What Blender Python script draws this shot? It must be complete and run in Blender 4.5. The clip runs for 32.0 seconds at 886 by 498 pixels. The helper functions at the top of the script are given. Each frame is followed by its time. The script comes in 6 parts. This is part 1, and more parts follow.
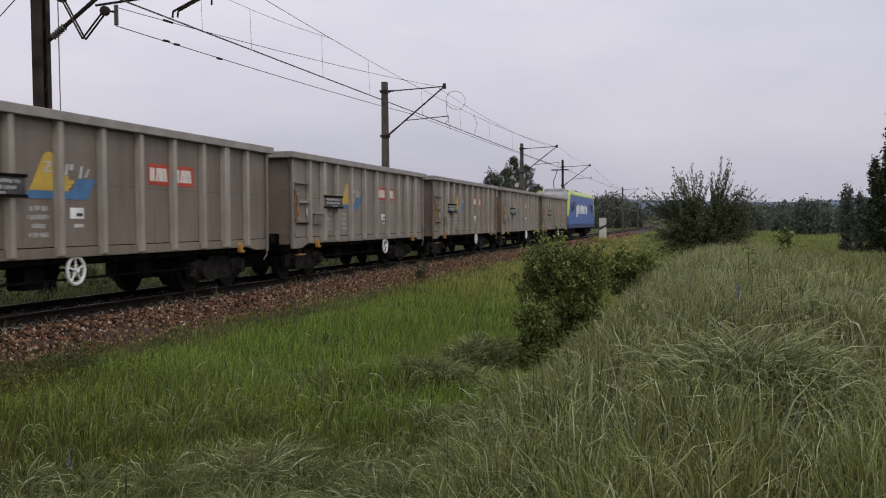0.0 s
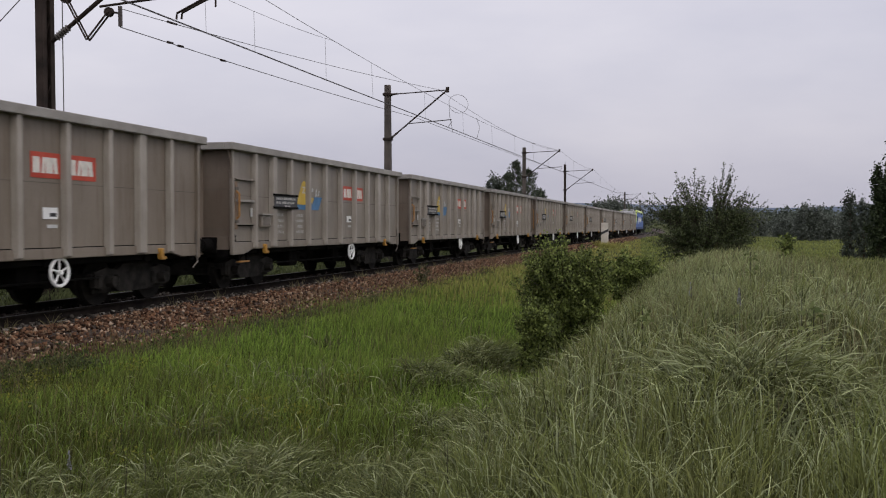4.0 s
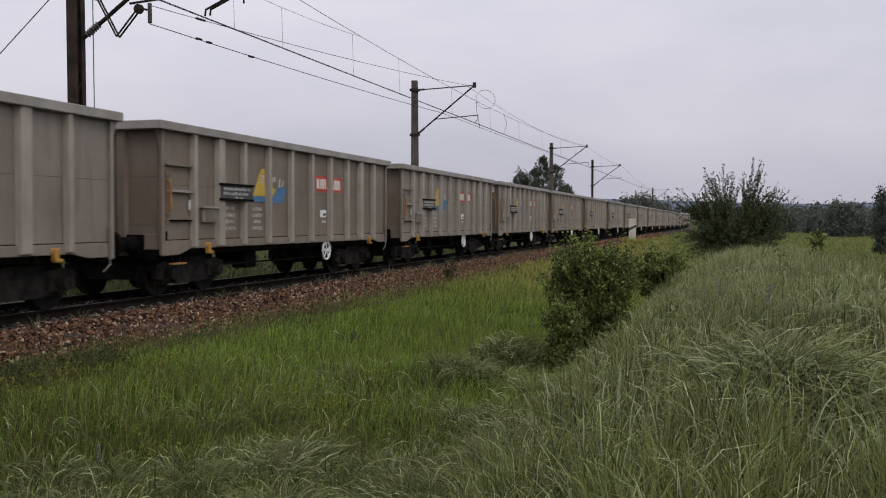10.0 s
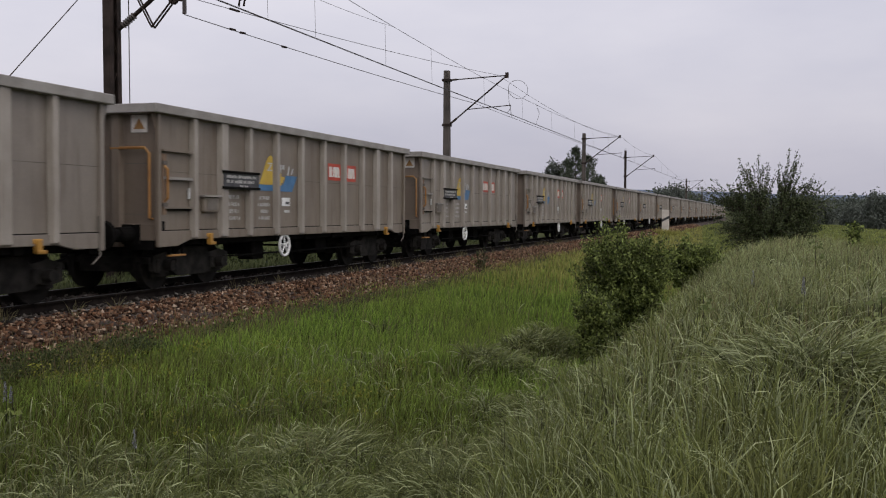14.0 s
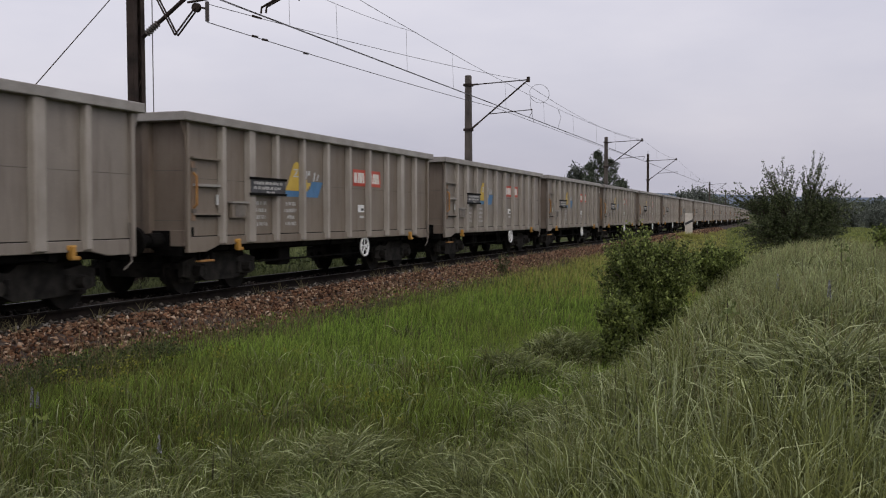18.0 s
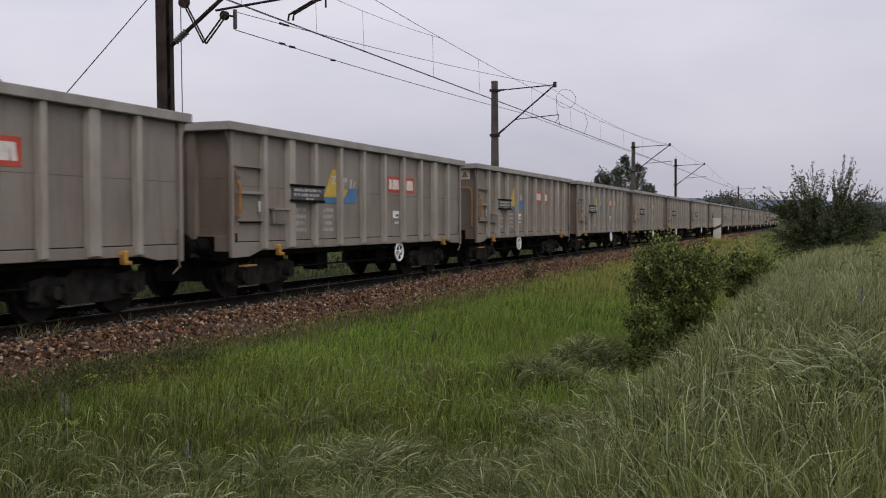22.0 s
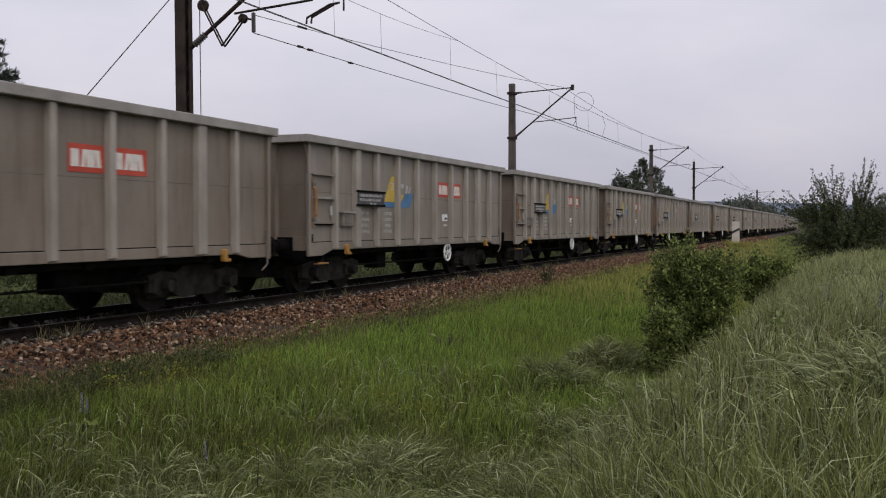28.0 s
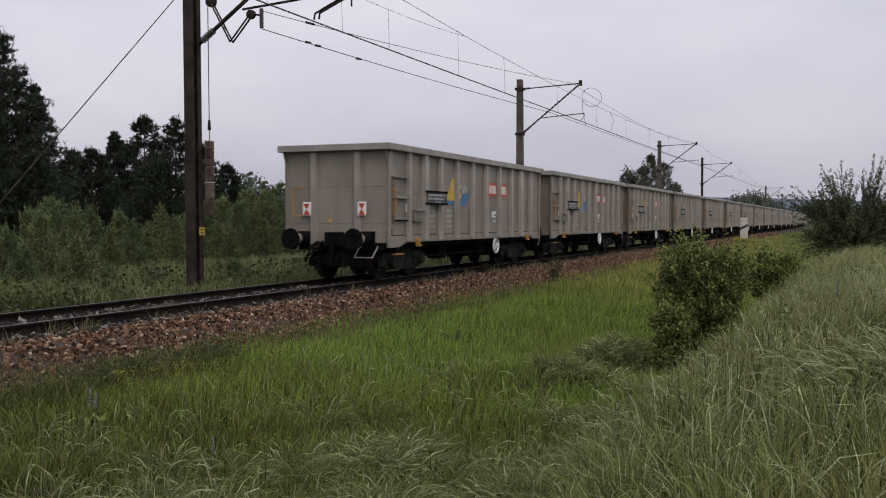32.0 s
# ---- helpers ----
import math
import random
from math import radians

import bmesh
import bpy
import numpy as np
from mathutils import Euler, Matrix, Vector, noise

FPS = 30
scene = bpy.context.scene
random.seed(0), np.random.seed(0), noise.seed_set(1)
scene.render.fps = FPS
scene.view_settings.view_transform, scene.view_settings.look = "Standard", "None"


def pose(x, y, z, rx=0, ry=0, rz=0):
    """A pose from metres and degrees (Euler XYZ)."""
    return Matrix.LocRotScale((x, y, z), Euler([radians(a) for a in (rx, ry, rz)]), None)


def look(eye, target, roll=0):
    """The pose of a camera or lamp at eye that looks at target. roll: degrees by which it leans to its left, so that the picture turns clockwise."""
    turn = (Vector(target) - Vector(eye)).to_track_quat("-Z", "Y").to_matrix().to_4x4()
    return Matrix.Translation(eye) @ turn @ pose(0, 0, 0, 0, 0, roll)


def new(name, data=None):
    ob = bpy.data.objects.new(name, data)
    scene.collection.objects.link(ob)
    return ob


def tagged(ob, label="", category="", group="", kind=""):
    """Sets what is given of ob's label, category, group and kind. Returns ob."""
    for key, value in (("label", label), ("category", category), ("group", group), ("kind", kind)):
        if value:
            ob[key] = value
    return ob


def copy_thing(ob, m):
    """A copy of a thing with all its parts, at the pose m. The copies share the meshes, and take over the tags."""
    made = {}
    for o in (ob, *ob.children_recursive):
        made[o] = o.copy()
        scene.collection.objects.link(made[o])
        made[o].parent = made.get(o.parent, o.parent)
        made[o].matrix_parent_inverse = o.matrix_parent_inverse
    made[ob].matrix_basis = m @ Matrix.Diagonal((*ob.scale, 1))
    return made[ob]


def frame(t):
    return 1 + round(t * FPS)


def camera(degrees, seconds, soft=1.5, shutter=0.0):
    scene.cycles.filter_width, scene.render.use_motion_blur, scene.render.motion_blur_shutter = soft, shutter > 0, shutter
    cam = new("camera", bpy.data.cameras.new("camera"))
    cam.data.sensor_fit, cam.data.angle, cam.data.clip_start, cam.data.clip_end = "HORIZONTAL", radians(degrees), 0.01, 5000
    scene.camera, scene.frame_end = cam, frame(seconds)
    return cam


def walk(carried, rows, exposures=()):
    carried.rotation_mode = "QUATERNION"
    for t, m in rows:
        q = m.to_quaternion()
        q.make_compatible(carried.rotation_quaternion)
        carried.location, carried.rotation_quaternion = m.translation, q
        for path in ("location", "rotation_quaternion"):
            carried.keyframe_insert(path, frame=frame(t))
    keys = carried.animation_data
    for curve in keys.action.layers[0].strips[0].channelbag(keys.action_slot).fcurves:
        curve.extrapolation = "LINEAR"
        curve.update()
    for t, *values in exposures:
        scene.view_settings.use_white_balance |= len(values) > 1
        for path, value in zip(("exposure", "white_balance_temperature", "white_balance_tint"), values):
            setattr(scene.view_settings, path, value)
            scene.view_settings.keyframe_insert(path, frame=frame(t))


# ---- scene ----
EYE = 1.704


def view(yaw, pitch, roll):
    """The camera's pose: degrees to the right of +y, up, and anticlockwise lean."""
    return pose(0, 0, EYE, 0, 0, -yaw) @ pose(0, 0, 0, 90 + pitch, 0, 0) @ pose(0, 0, 0, 0, 0, roll)


cam = camera(49.51, 32.0, 1.1, 0.1)
walk(cam, [
    (0.0, view(7.949, -2.116, -0.570)),
    (0.5, view(8.114, -2.196, -0.274)),
    (1.0, view(8.231, -2.168, -0.083)),
    (1.5, view(8.303, -2.011, 0.002)),
    (2.0, view(8.210, -1.867, -0.202)),
    (2.5, view(8.039, -1.924, -0.474)),
    (3.0, view(7.990, -1.981, -0.463)),
    (3.5, view(7.888, -1.891, -0.144)),
    (5.5, view(7.665, -2.032, -0.235)),
    (6.0, view(7.588, -1.914, -0.233)),
    (6.5, view(7.589, -1.887, -0.161)),
    (7.0, view(7.402, -1.949, -0.180)),
    (7.5, view(6.988, -2.052, -0.222)),
    (8.0, view(6.496, -2.174, -0.268)),
    (8.5, view(6.352, -2.172, -0.146)),
    (9.0, view(6.372, -2.139, -0.025)),
    (9.5, view(6.456, -2.108, 0.012)),
    (10.0, view(6.254, -2.171, -0.066)),
    (10.5, view(6.014, -2.387, -0.075)),
    (11.0, view(5.925, -2.490, -0.026)),
    (11.5, view(5.693, -2.472, 0.074)),
    (12.0, view(5.348, -2.463, 0.126)),
    (12.5, view(5.121, -2.480, 0.252)),
    (13.0, view(4.916, -2.548, 0.362)),
    (13.5, view(4.657, -2.601, 0.228)),
    (14.0, view(4.373, -2.745, 0.128)),
    (14.5, view(4.150, -2.758, -0.070)),
    (16.5, view(3.309, -2.521, -0.264)),
    (17.0, view(3.240, -2.498, -0.216)),
    (17.5, view(3.141, -2.492, -0.178)),
    (18.0, view(3.052, -2.459, -0.203)),
    (18.5, view(2.932, -2.448, -0.245)),
    (19.0, view(2.828, -2.400, -0.271)),
    (19.5, view(2.839, -2.326, -0.287)),
    (20.0, view(2.731, -2.170, -0.210)),
    (20.5, view(2.418, -1.977, -0.240)),
    (21.0, view(2.112, -1.978, -0.407)),
    (21.5, view(1.767, -2.107, -0.401)),
    (22.0, view(1.467, -2.116, -0.368)),
    (22.5, view(1.388, -2.030, -0.164)),
    (23.0, view(1.211, -1.831, -0.171)),
    (23.5, view(0.887, -1.676, -0.195)),
    (24.0, view(0.761, -1.725, -0.175)),
    (24.5, view(0.605, -1.675, -0.179)),
    (25.0, view(0.639, -1.682, -0.162)),
    (25.5, view(0.693, -1.897, -0.261)),
    (27.5, view(0.704, -2.125, -0.179)),
    (28.0, view(0.458, -1.949, -0.231)),
    (28.5, view(0.360, -1.917, -0.199)),
    (29.0, view(0.345, -2.019, -0.240)),
    (29.5, view(0.404, -2.144, -0.290)),
    (30.0, view(0.400, -2.260, -0.327)),
    (30.5, view(0.217, -2.274, -0.358)),
    (31.0, view(-0.103, -2.116, -0.501)),
    (31.5, view(-0.051, -2.028, -0.405)),
    (32.0, view(-0.000, -2.192, -0.195)),
], exposures=[(0.0, -0.05), (32.0, -0.05)])

# ---------------------------------------------------------------- world and light
world = bpy.data.worlds.new("overcast_sky")
scene.world = world
world.use_nodes = True
wn, wl = world.node_tree.nodes, world.node_tree.links
wn.clear()
w_out = wn.new("ShaderNodeOutputWorld")
w_bg = wn.new("ShaderNodeBackground")
w_sky = wn.new("ShaderNodeTexSky")
w_sky.sky_type = "NISHITA"
w_sky.sun_disc = False
w_sky.sun_elevation = radians(48)
w_sky.sun_rotation = radians(150)
w_sky.dust_density = 6.0
w_hsv = wn.new("ShaderNodeHueSaturation")
w_hsv.inputs["Saturation"].default_value = 0.25
w_hsv.inputs["Value"].default_value = 0.05
w_tc = wn.new("ShaderNodeTexCoord")
w_map = wn.new("ShaderNodeMapping")
w_map.inputs["Scale"].default_value = (1.0, 1.0, 3.2)
w_noise = wn.new("ShaderNodeTexNoise")
w_noise.inputs["Scale"].default_value = 2.2
w_noise.inputs["Detail"].default_value = 5.0
w_noise.inputs["Roughness"].default_value = 0.52
w_ramp = wn.new("ShaderNodeValToRGB")
w_ramp.color_ramp.elements[0].position = 0.30
w_ramp.color_ramp.elements[0].color = (0.490, 0.485, 0.59, 1)
w_ramp.color_ramp.elements[1].position = 0.68
w_ramp.color_ramp.elements[1].color = (0.660, 0.635, 0.712, 1)
w_sep = wn.new("ShaderNodeSeparateXYZ")
w_up = wn.new("ShaderNodeMapRange")           # the cloud deck is brighter overhead
w_up.inputs["From Min"].default_value = 0.0
w_up.inputs["From Max"].default_value = 1.0
w_up.inputs["To Min"].default_value = 0.89
w_up.inputs["To Max"].default_value = 1.25
w_mul = wn.new("ShaderNodeMix")
w_mul.data_type, w_mul.blend_type = "RGBA", "MULTIPLY"
w_mul.inputs["Factor"].default_value = 1.0
w_add = wn.new("ShaderNodeMix")
w_add.data_type, w_add.blend_type = "RGBA", "ADD"
w_add.inputs["Factor"].default_value = 1.0
wl.new(w_tc.outputs["Generated"], w_map.inputs["Vector"])
wl.new(w_map.outputs["Vector"], w_noise.inputs["Vector"])
wl.new(w_noise.outputs["Fac"], w_ramp.inputs["Fac"])
wl.new(w_tc.outputs["Generated"], w_sep.inputs[0])
wl.new(w_sep.outputs["Z"], w_up.inputs["Value"])
wl.new(w_ramp.outputs["Color"], w_mul.inputs["A"])
wl.new(w_up.outputs["Result"], w_mul.inputs["B"])
wl.new(w_sky.outputs["Color"], w_hsv.inputs["Color"])
wl.new(w_mul.outputs["Result"], w_add.inputs["A"])
wl.new(w_hsv.outputs["Color"], w_add.inputs["B"])
wl.new(w_add.outputs["Result"], w_bg.inputs["Color"])
w_bg.inputs["Strength"].default_value = 1.0
wl.new(w_bg.outputs["Background"], w_out.inputs["Surface"])

sun = new("sun", bpy.data.lights.new("sun", "SUN"))
sun.data.energy = 0.45
sun.data.angle = radians(25)
sun.data.color = (1.0, 0.97, 0.92)
sun.matrix_world = look((0, 0, 60), (-22, 38, 0))


# ---------------------------------------------------------------- materials
def nodes_of(name):
    m = bpy.data.materials.new(name)
    m.use_nodes = True
    n, l = m.node_tree.nodes, m.node_tree.links
    return m, n, l, n["Principled BSDF"]


def ramp(n, stops):
    r = n.new("ShaderNodeValToRGB")
    e = r.color_ramp.elements
    while len(e) < len(stops):
        e.new(0.5)
    for el, (p, c) in zip(e, stops):
        el.position, el.color = p, (*c, 1)
    return r


def mottled(name, a, b, scale=3.0, fine=40.0, rough=0.6, metal=0.0, bump=0.2, contrast=(0.35, 0.65), stain=None, stretch=(1, 1, 1), obj=0.0, spec=0.4):
    """Paint, rust, stone: two colours by noise at two scales, with fine relief; stain adds long weather streaks."""
    m, n, l, p = nodes_of(name)
    tc = n.new("ShaderNodeTexCoord")
    mp = n.new("ShaderNodeMapping")
    mp.inputs["Scale"].default_value = stretch
    l.new(tc.outputs["Object"], mp.inputs["Vector"])
    n1 = n.new("ShaderNodeTexNoise")
    n1.inputs["Scale"].default_value, n1.inputs["Detail"].default_value = scale, 6
    l.new(mp.outputs["Vector"], n1.inputs["Vector"])
    src = n1.outputs["Fac"]
    if obj:
        oi = n.new("ShaderNodeObjectInfo")
        ad = n.new("ShaderNodeMath")
        ad.operation = "MULTIPLY_ADD"
        ad.inputs[1].default_value, ad.inputs[2].default_value = obj, -obj / 2
        l.new(oi.outputs["Random"], ad.inputs[0])
        a2 = n.new("ShaderNodeMath")
        l.new(ad.outputs[0], a2.inputs[0])
        l.new(src, a2.inputs[1])
        src = a2.outputs[0]
    r1 = ramp(n, [(contrast[0], a), (contrast[1], b)])
    l.new(src, r1.inputs["Fac"])
    col = r1.outputs["Color"]
    n2 = n.new("ShaderNodeTexNoise")
    n2.inputs["Scale"].default_value, n2.inputs["Detail"].default_value = fine, 4
    l.new(tc.outputs["Object"], n2.inputs["Vector"])
    mx = n.new("ShaderNodeMix")
    mx.data_type, mx.blend_type = "RGBA", "OVERLAY"
    mx.inputs["Factor"].default_value = 0.22
    l.new(col, mx.inputs["A"])
    l.new(n2.outputs["Fac"], mx.inputs["B"])
    col = mx.outputs["Result"]
    if stain:
        ms = n.new("ShaderNodeMapping")
        ms.inputs["Scale"].default_value = (5.0, 5.0, 0.55)
        l.new(tc.outputs["Object"], ms.inputs["Vector"])
        ns = n.new("ShaderNodeTexNoise")
        ns.inputs["Scale"].default_value, ns.inputs["Detail"].default_value = 1.3, 7
        ns.inputs["Roughness"].default_value = 0.65
        l.new(ms.outputs["Vector"], ns.inputs["Vector"])
        rs = ramp(n, [(0.50, (0, 0, 0)), (0.74, (1, 1, 1))])
        l.new(ns.outputs["Fac"], rs.inputs["Fac"])
        sm = n.new("ShaderNodeMath")
        sm.operation = "MULTIPLY"
        sm.inputs[1].default_value = stain[3]
        l.new(rs.outputs["Color"], sm.inputs[0])
        m2 = n.new("ShaderNodeMix")
        m2.data_type = "RGBA"
        l.new(sm.outputs[0], m2.inputs["Factor"])
        l.new(col, m2.inputs["A"])
        m2.inputs["B"].default_value = (*stain[:3], 1)
        col = m2.outputs["Result"]
    l.new(col, p.inputs["Base Color"])
    bp = n.new("ShaderNodeBump")
    bp.inputs["Strength"].default_value, bp.inputs["Distance"].default_value = bump, 0.02
    l.new(n2.outputs["Fac"], bp.inputs["Height"])
    l.new(bp.outputs["Normal"], p.inputs["Normal"])
    p.inputs["Roughness"].default_value, p.inputs["Metallic"].default_value = rough, metal
    p.inputs["Specular IOR Level"].default_value = spec
    return m


def leafy(name, base, tip, vary=0.5, patch=0.35, dark=(0.02, 0.035, 0.01), through_light=0.3, along=True, rough=0.55, patch_scale=0.35, mid=0.5):
    """Leaves and grass: colour from root to tip, varied blade by blade and in broad patches; light passes through."""
    m, n, l, p = nodes_of(name)
    geo = n.new("ShaderNodeNewGeometry")
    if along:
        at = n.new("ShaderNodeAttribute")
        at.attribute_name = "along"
        # ramp paints root shade and tip light over the blades' own paler tips
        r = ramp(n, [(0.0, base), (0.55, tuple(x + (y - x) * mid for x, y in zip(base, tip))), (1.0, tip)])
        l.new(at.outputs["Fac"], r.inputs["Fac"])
    else:
        r = ramp(n, [(0.0, base), (1.0, tip)])
        l.new(geo.outputs["Random Per Island"], r.inputs["Fac"])
    tc = n.new("ShaderNodeTexCoord")
    nz = n.new("ShaderNodeTexNoise")
    nz.inputs["Scale"].default_value, nz.inputs["Detail"].default_value = patch_scale, 4
    l.new(tc.outputs["Object"], nz.inputs["Vector"])
    rr = ramp(n, [(0.36, (0, 0, 0)), (0.66, (1, 1, 1))])
    l.new(nz.outputs["Fac"], rr.inputs["Fac"])
    pm = n.new("ShaderNodeMath")
    pm.operation = "MULTIPLY"
    pm.inputs[1].default_value = patch
    l.new(rr.outputs["Color"], pm.inputs[0])
    mx = n.new("ShaderNodeMix")
    mx.data_type = "RGBA"
    l.new(pm.outputs[0], mx.inputs["Factor"])
    l.new(r.outputs["Color"], mx.inputs["A"])
    mx.inputs["B"].default_value = (*dark, 1)
    hs = n.new("ShaderNodeHueSaturation")
    mr = n.new("ShaderNodeMapRange")
    mr.inputs["To Min"].default_value, mr.inputs["To Max"].default_value = 1 - vary, 1 + vary
    l.new(geo.outputs["Random Per Island"], mr.inputs["Value"])
    l.new(mr.outputs["Result"], hs.inputs["Value"])
    l.new(mx.outputs["Result"], hs.inputs["Color"])
    p.inputs["Roughness"].default_value = rough
    p.inputs["Specular IOR Level"].default_value = 0.25
    l.new(hs.outputs["Color"], p.inputs["Base Color"])
    tr = n.new("ShaderNodeBsdfTranslucent")
    l.new(hs.outputs["Color"], tr.inputs["Color"])
    ms = n.new("ShaderNodeMixShader")
    ms.inputs["Fac"].default_value = through_light
    l.new(p.outputs["BSDF"], ms.inputs[1])
    l.new(tr.outputs["BSDF"], ms.inputs[2])
    l.new(ms.outputs["Shader"], n["Material Output"].inputs["Surface"])
    return m


PAINT = mottled("grey_wagon_paint", (0.155, 0.130, 0.104), (0.212, 0.182, 0.149), 0.7, 60, 0.44, 0, 0.08, stain=(0.09, 0.062, 0.042, 0.62), obj=0.15, spec=0.7)
PAINT_DIRTY = mottled("dusty_wagon_paint", (0.142, 0.113, 0.084), (0.195, 0.162, 0.126), 0.6, 60, 0.5, 0, 0.08, stain=(0.085, 0.055, 0.034, 0.7), obj=0.15, spec=0.55)
RIM = mottled("rim_paint", (0.205, 0.188, 0.168), (0.28, 0.262, 0.236), 2.0, 50, 0.5, 0, 0.1)
INNER = mottled("rusty_inside", (0.10, 0.07, 0.05), (0.2, 0.15, 0.11), 1.5, 30, 0.8, 0, 0.3)
# Near blacks: the shade under the train is put into these metals' colour.
UNDER = mottled("grimy_shaded_underframe", (0.0031, 0.0029, 0.0028), (0.0098, 0.0090, 0.0080), 3, 40, 0.9, 0, 0.3, spec=0.06)
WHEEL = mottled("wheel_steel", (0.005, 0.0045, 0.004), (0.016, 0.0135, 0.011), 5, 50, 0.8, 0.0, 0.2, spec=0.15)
BOGIE = mottled("dusty_shaded_bogie_casting", (0.0084, 0.0077, 0.0069), (0.0294, 0.0266, 0.0231), 4, 40, 0.85, 0.0, 0.3, spec=0.12)
RAILHEAD = mottled("shade_dark_rail_steel", (0.007, 0.0055, 0.0048), (0.016, 0.0125, 0.010), 5, 60, 0.85, 0.0, 0.1, spec=0.06)
RAILTOP = mottled("worn_rail_top", (0.10, 0.095, 0.09), (0.16, 0.155, 0.15), 4, 60, 0.45, 0.9, 0.05)
RED = mottled("red_panel_paint", (0.36, 0.042, 0.022), (0.45, 0.065, 0.035), 3, 60, 0.5, 0, 0.05)
WHITE = mottled("white_paint", (0.62, 0.62, 0.60), (0.76, 0.76, 0.74), 4, 60, 0.5, 0, 0.05)
FAINT = mottled("worn_stencil_paint", (0.40, 0.40, 0.39), (0.52, 0.52, 0.50), 6, 60, 0.6, 0, 0.05)
STENCIL = mottled("faded_stencil_paint", (0.30, 0.29, 0.27), (0.42, 0.41, 0.385), 9, 60, 0.6, 0, 0.05)
CREAM = mottled("faded_white_paint", (0.52, 0.49, 0.44), (0.66, 0.62, 0.56), 9, 60, 0.5, 0, 0.05)
SEAM = mottled("dirty_seam", (0.09, 0.076, 0.062), (0.15, 0.132, 0.112), 3, 60, 0.8, 0, 0.05)
YELLOW = mottled("yellow_paint", (0.43, 0.29, 0.045), (0.53, 0.37, 0.06), 4, 60, 0.5, 0, 0.05)
ORANGE = mottled("orange_yellow_paint", (0.30, 0.150, 0.026), (0.40, 0.21, 0.038), 4, 60, 0.5, 0, 0.05)
BLUE = mottled("blue_logo_paint", (0.045, 0.13, 0.25), (0.07, 0.175, 0.32), 4, 60, 0.5, 0, 0.05)
BLACK = mottled("black_board", (0.025, 0.025, 0.028), (0.06, 0.06, 0.062), 6, 60, 0.6, 0, 0.1)
LOCO_BLUE = mottled("loco_blue", (0.034, 0.090, 0.29), (0.05, 0.12, 0.36), 1, 60, 0.4, 0, 0.03)
LOCO_LIME = mottled("loco_lime", (0.36, 0.44, 0.09), (0.43, 0.52, 0.12), 1, 60, 0.4, 0, 0.03)
LOCO_GREY = mottled("loco_roof_grey", (0.24, 0.24, 0.24), (0.34, 0.34, 0.34), 1.5, 60, 0.5, 0, 0.1)
GLASS = mottled("dark_window_glass", (0.012, 0.014, 0.018), (0.02, 0.022, 0.026), 2, 20, 0.08, 0, 0.0)
CONCRETE = mottled("weathered_concrete", (0.048, 0.040, 0.035), (0.105, 0.088, 0.075), 2.5, 40, 0.85, 0, 0.4, stretch=(1, 1, 0.4))
RUSTY = mottled("rust_stained_concrete", (0.050, 0.031, 0.022), (0.125, 0.092, 0.066), 5, 40, 0.85, 0, 0.4, obj=0.45)
CONCRETE_SLEEPER = mottled("sleeper_concrete", (0.16, 0.15, 0.14), (0.27, 0.255, 0.235), 3, 40, 0.9, 0, 0.4, obj=0.2)
MAST = mottled("dark_mast_steel", (0.016, 0.011, 0.009), (0.044, 0.031, 0.025), 2.5, 40, 0.8, 0.0, 0.25, spec=0.2)
WIRE = mottled("wire_metal", (0.06, 0.055, 0.052), (0.10, 0.09, 0.085), 3, 40, 0.55, 0.5, 0.0)
INSUL = mottled("brown_insulator", (0.030, 0.022, 0.018), (0.065, 0.05, 0.042), 6, 30, 0.3, 0, 0.0)
BARK = mottled("bark", (0.045, 0.034, 0.026), (0.12, 0.092, 0.068), 5, 40, 0.9, 0, 0.6, stretch=(1, 1, 0.3))
TWIG = mottled("twig_bark", (0.035, 0.028, 0.02), (0.085, 0.068, 0.05), 8, 40, 0.9, 0, 0.3)
# Blue of far-off haze put into the forest colour of the ridge.
FAR_HILL = mottled("haze_blue_forest", (0.115, 0.14, 0.185), (0.155, 0.18, 0.225), 0.004, 0.05, 0.95, 0, 0.0, spec=0.0)

# Greens lowered as for a lens's dark edges; dark roots hold shade between blades.
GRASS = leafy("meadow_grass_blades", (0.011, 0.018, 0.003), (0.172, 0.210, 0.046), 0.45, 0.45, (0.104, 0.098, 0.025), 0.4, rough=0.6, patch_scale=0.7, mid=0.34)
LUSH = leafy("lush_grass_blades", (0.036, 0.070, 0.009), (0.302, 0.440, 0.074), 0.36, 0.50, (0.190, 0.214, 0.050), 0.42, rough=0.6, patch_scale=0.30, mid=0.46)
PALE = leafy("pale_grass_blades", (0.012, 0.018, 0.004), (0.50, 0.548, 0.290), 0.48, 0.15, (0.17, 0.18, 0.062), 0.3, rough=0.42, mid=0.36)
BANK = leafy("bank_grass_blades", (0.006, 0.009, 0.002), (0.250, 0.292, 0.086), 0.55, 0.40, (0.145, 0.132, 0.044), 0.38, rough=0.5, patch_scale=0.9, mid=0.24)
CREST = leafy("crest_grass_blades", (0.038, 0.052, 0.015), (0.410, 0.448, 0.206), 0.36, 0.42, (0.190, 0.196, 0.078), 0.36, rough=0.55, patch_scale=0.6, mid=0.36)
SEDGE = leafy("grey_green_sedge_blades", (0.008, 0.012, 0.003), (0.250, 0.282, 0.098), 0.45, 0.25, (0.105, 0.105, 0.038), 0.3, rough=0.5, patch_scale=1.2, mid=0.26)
# Darkened in part for the train's shade on the grass beyond the rails.
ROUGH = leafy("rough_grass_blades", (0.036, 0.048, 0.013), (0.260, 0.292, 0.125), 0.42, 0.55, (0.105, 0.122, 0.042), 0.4)
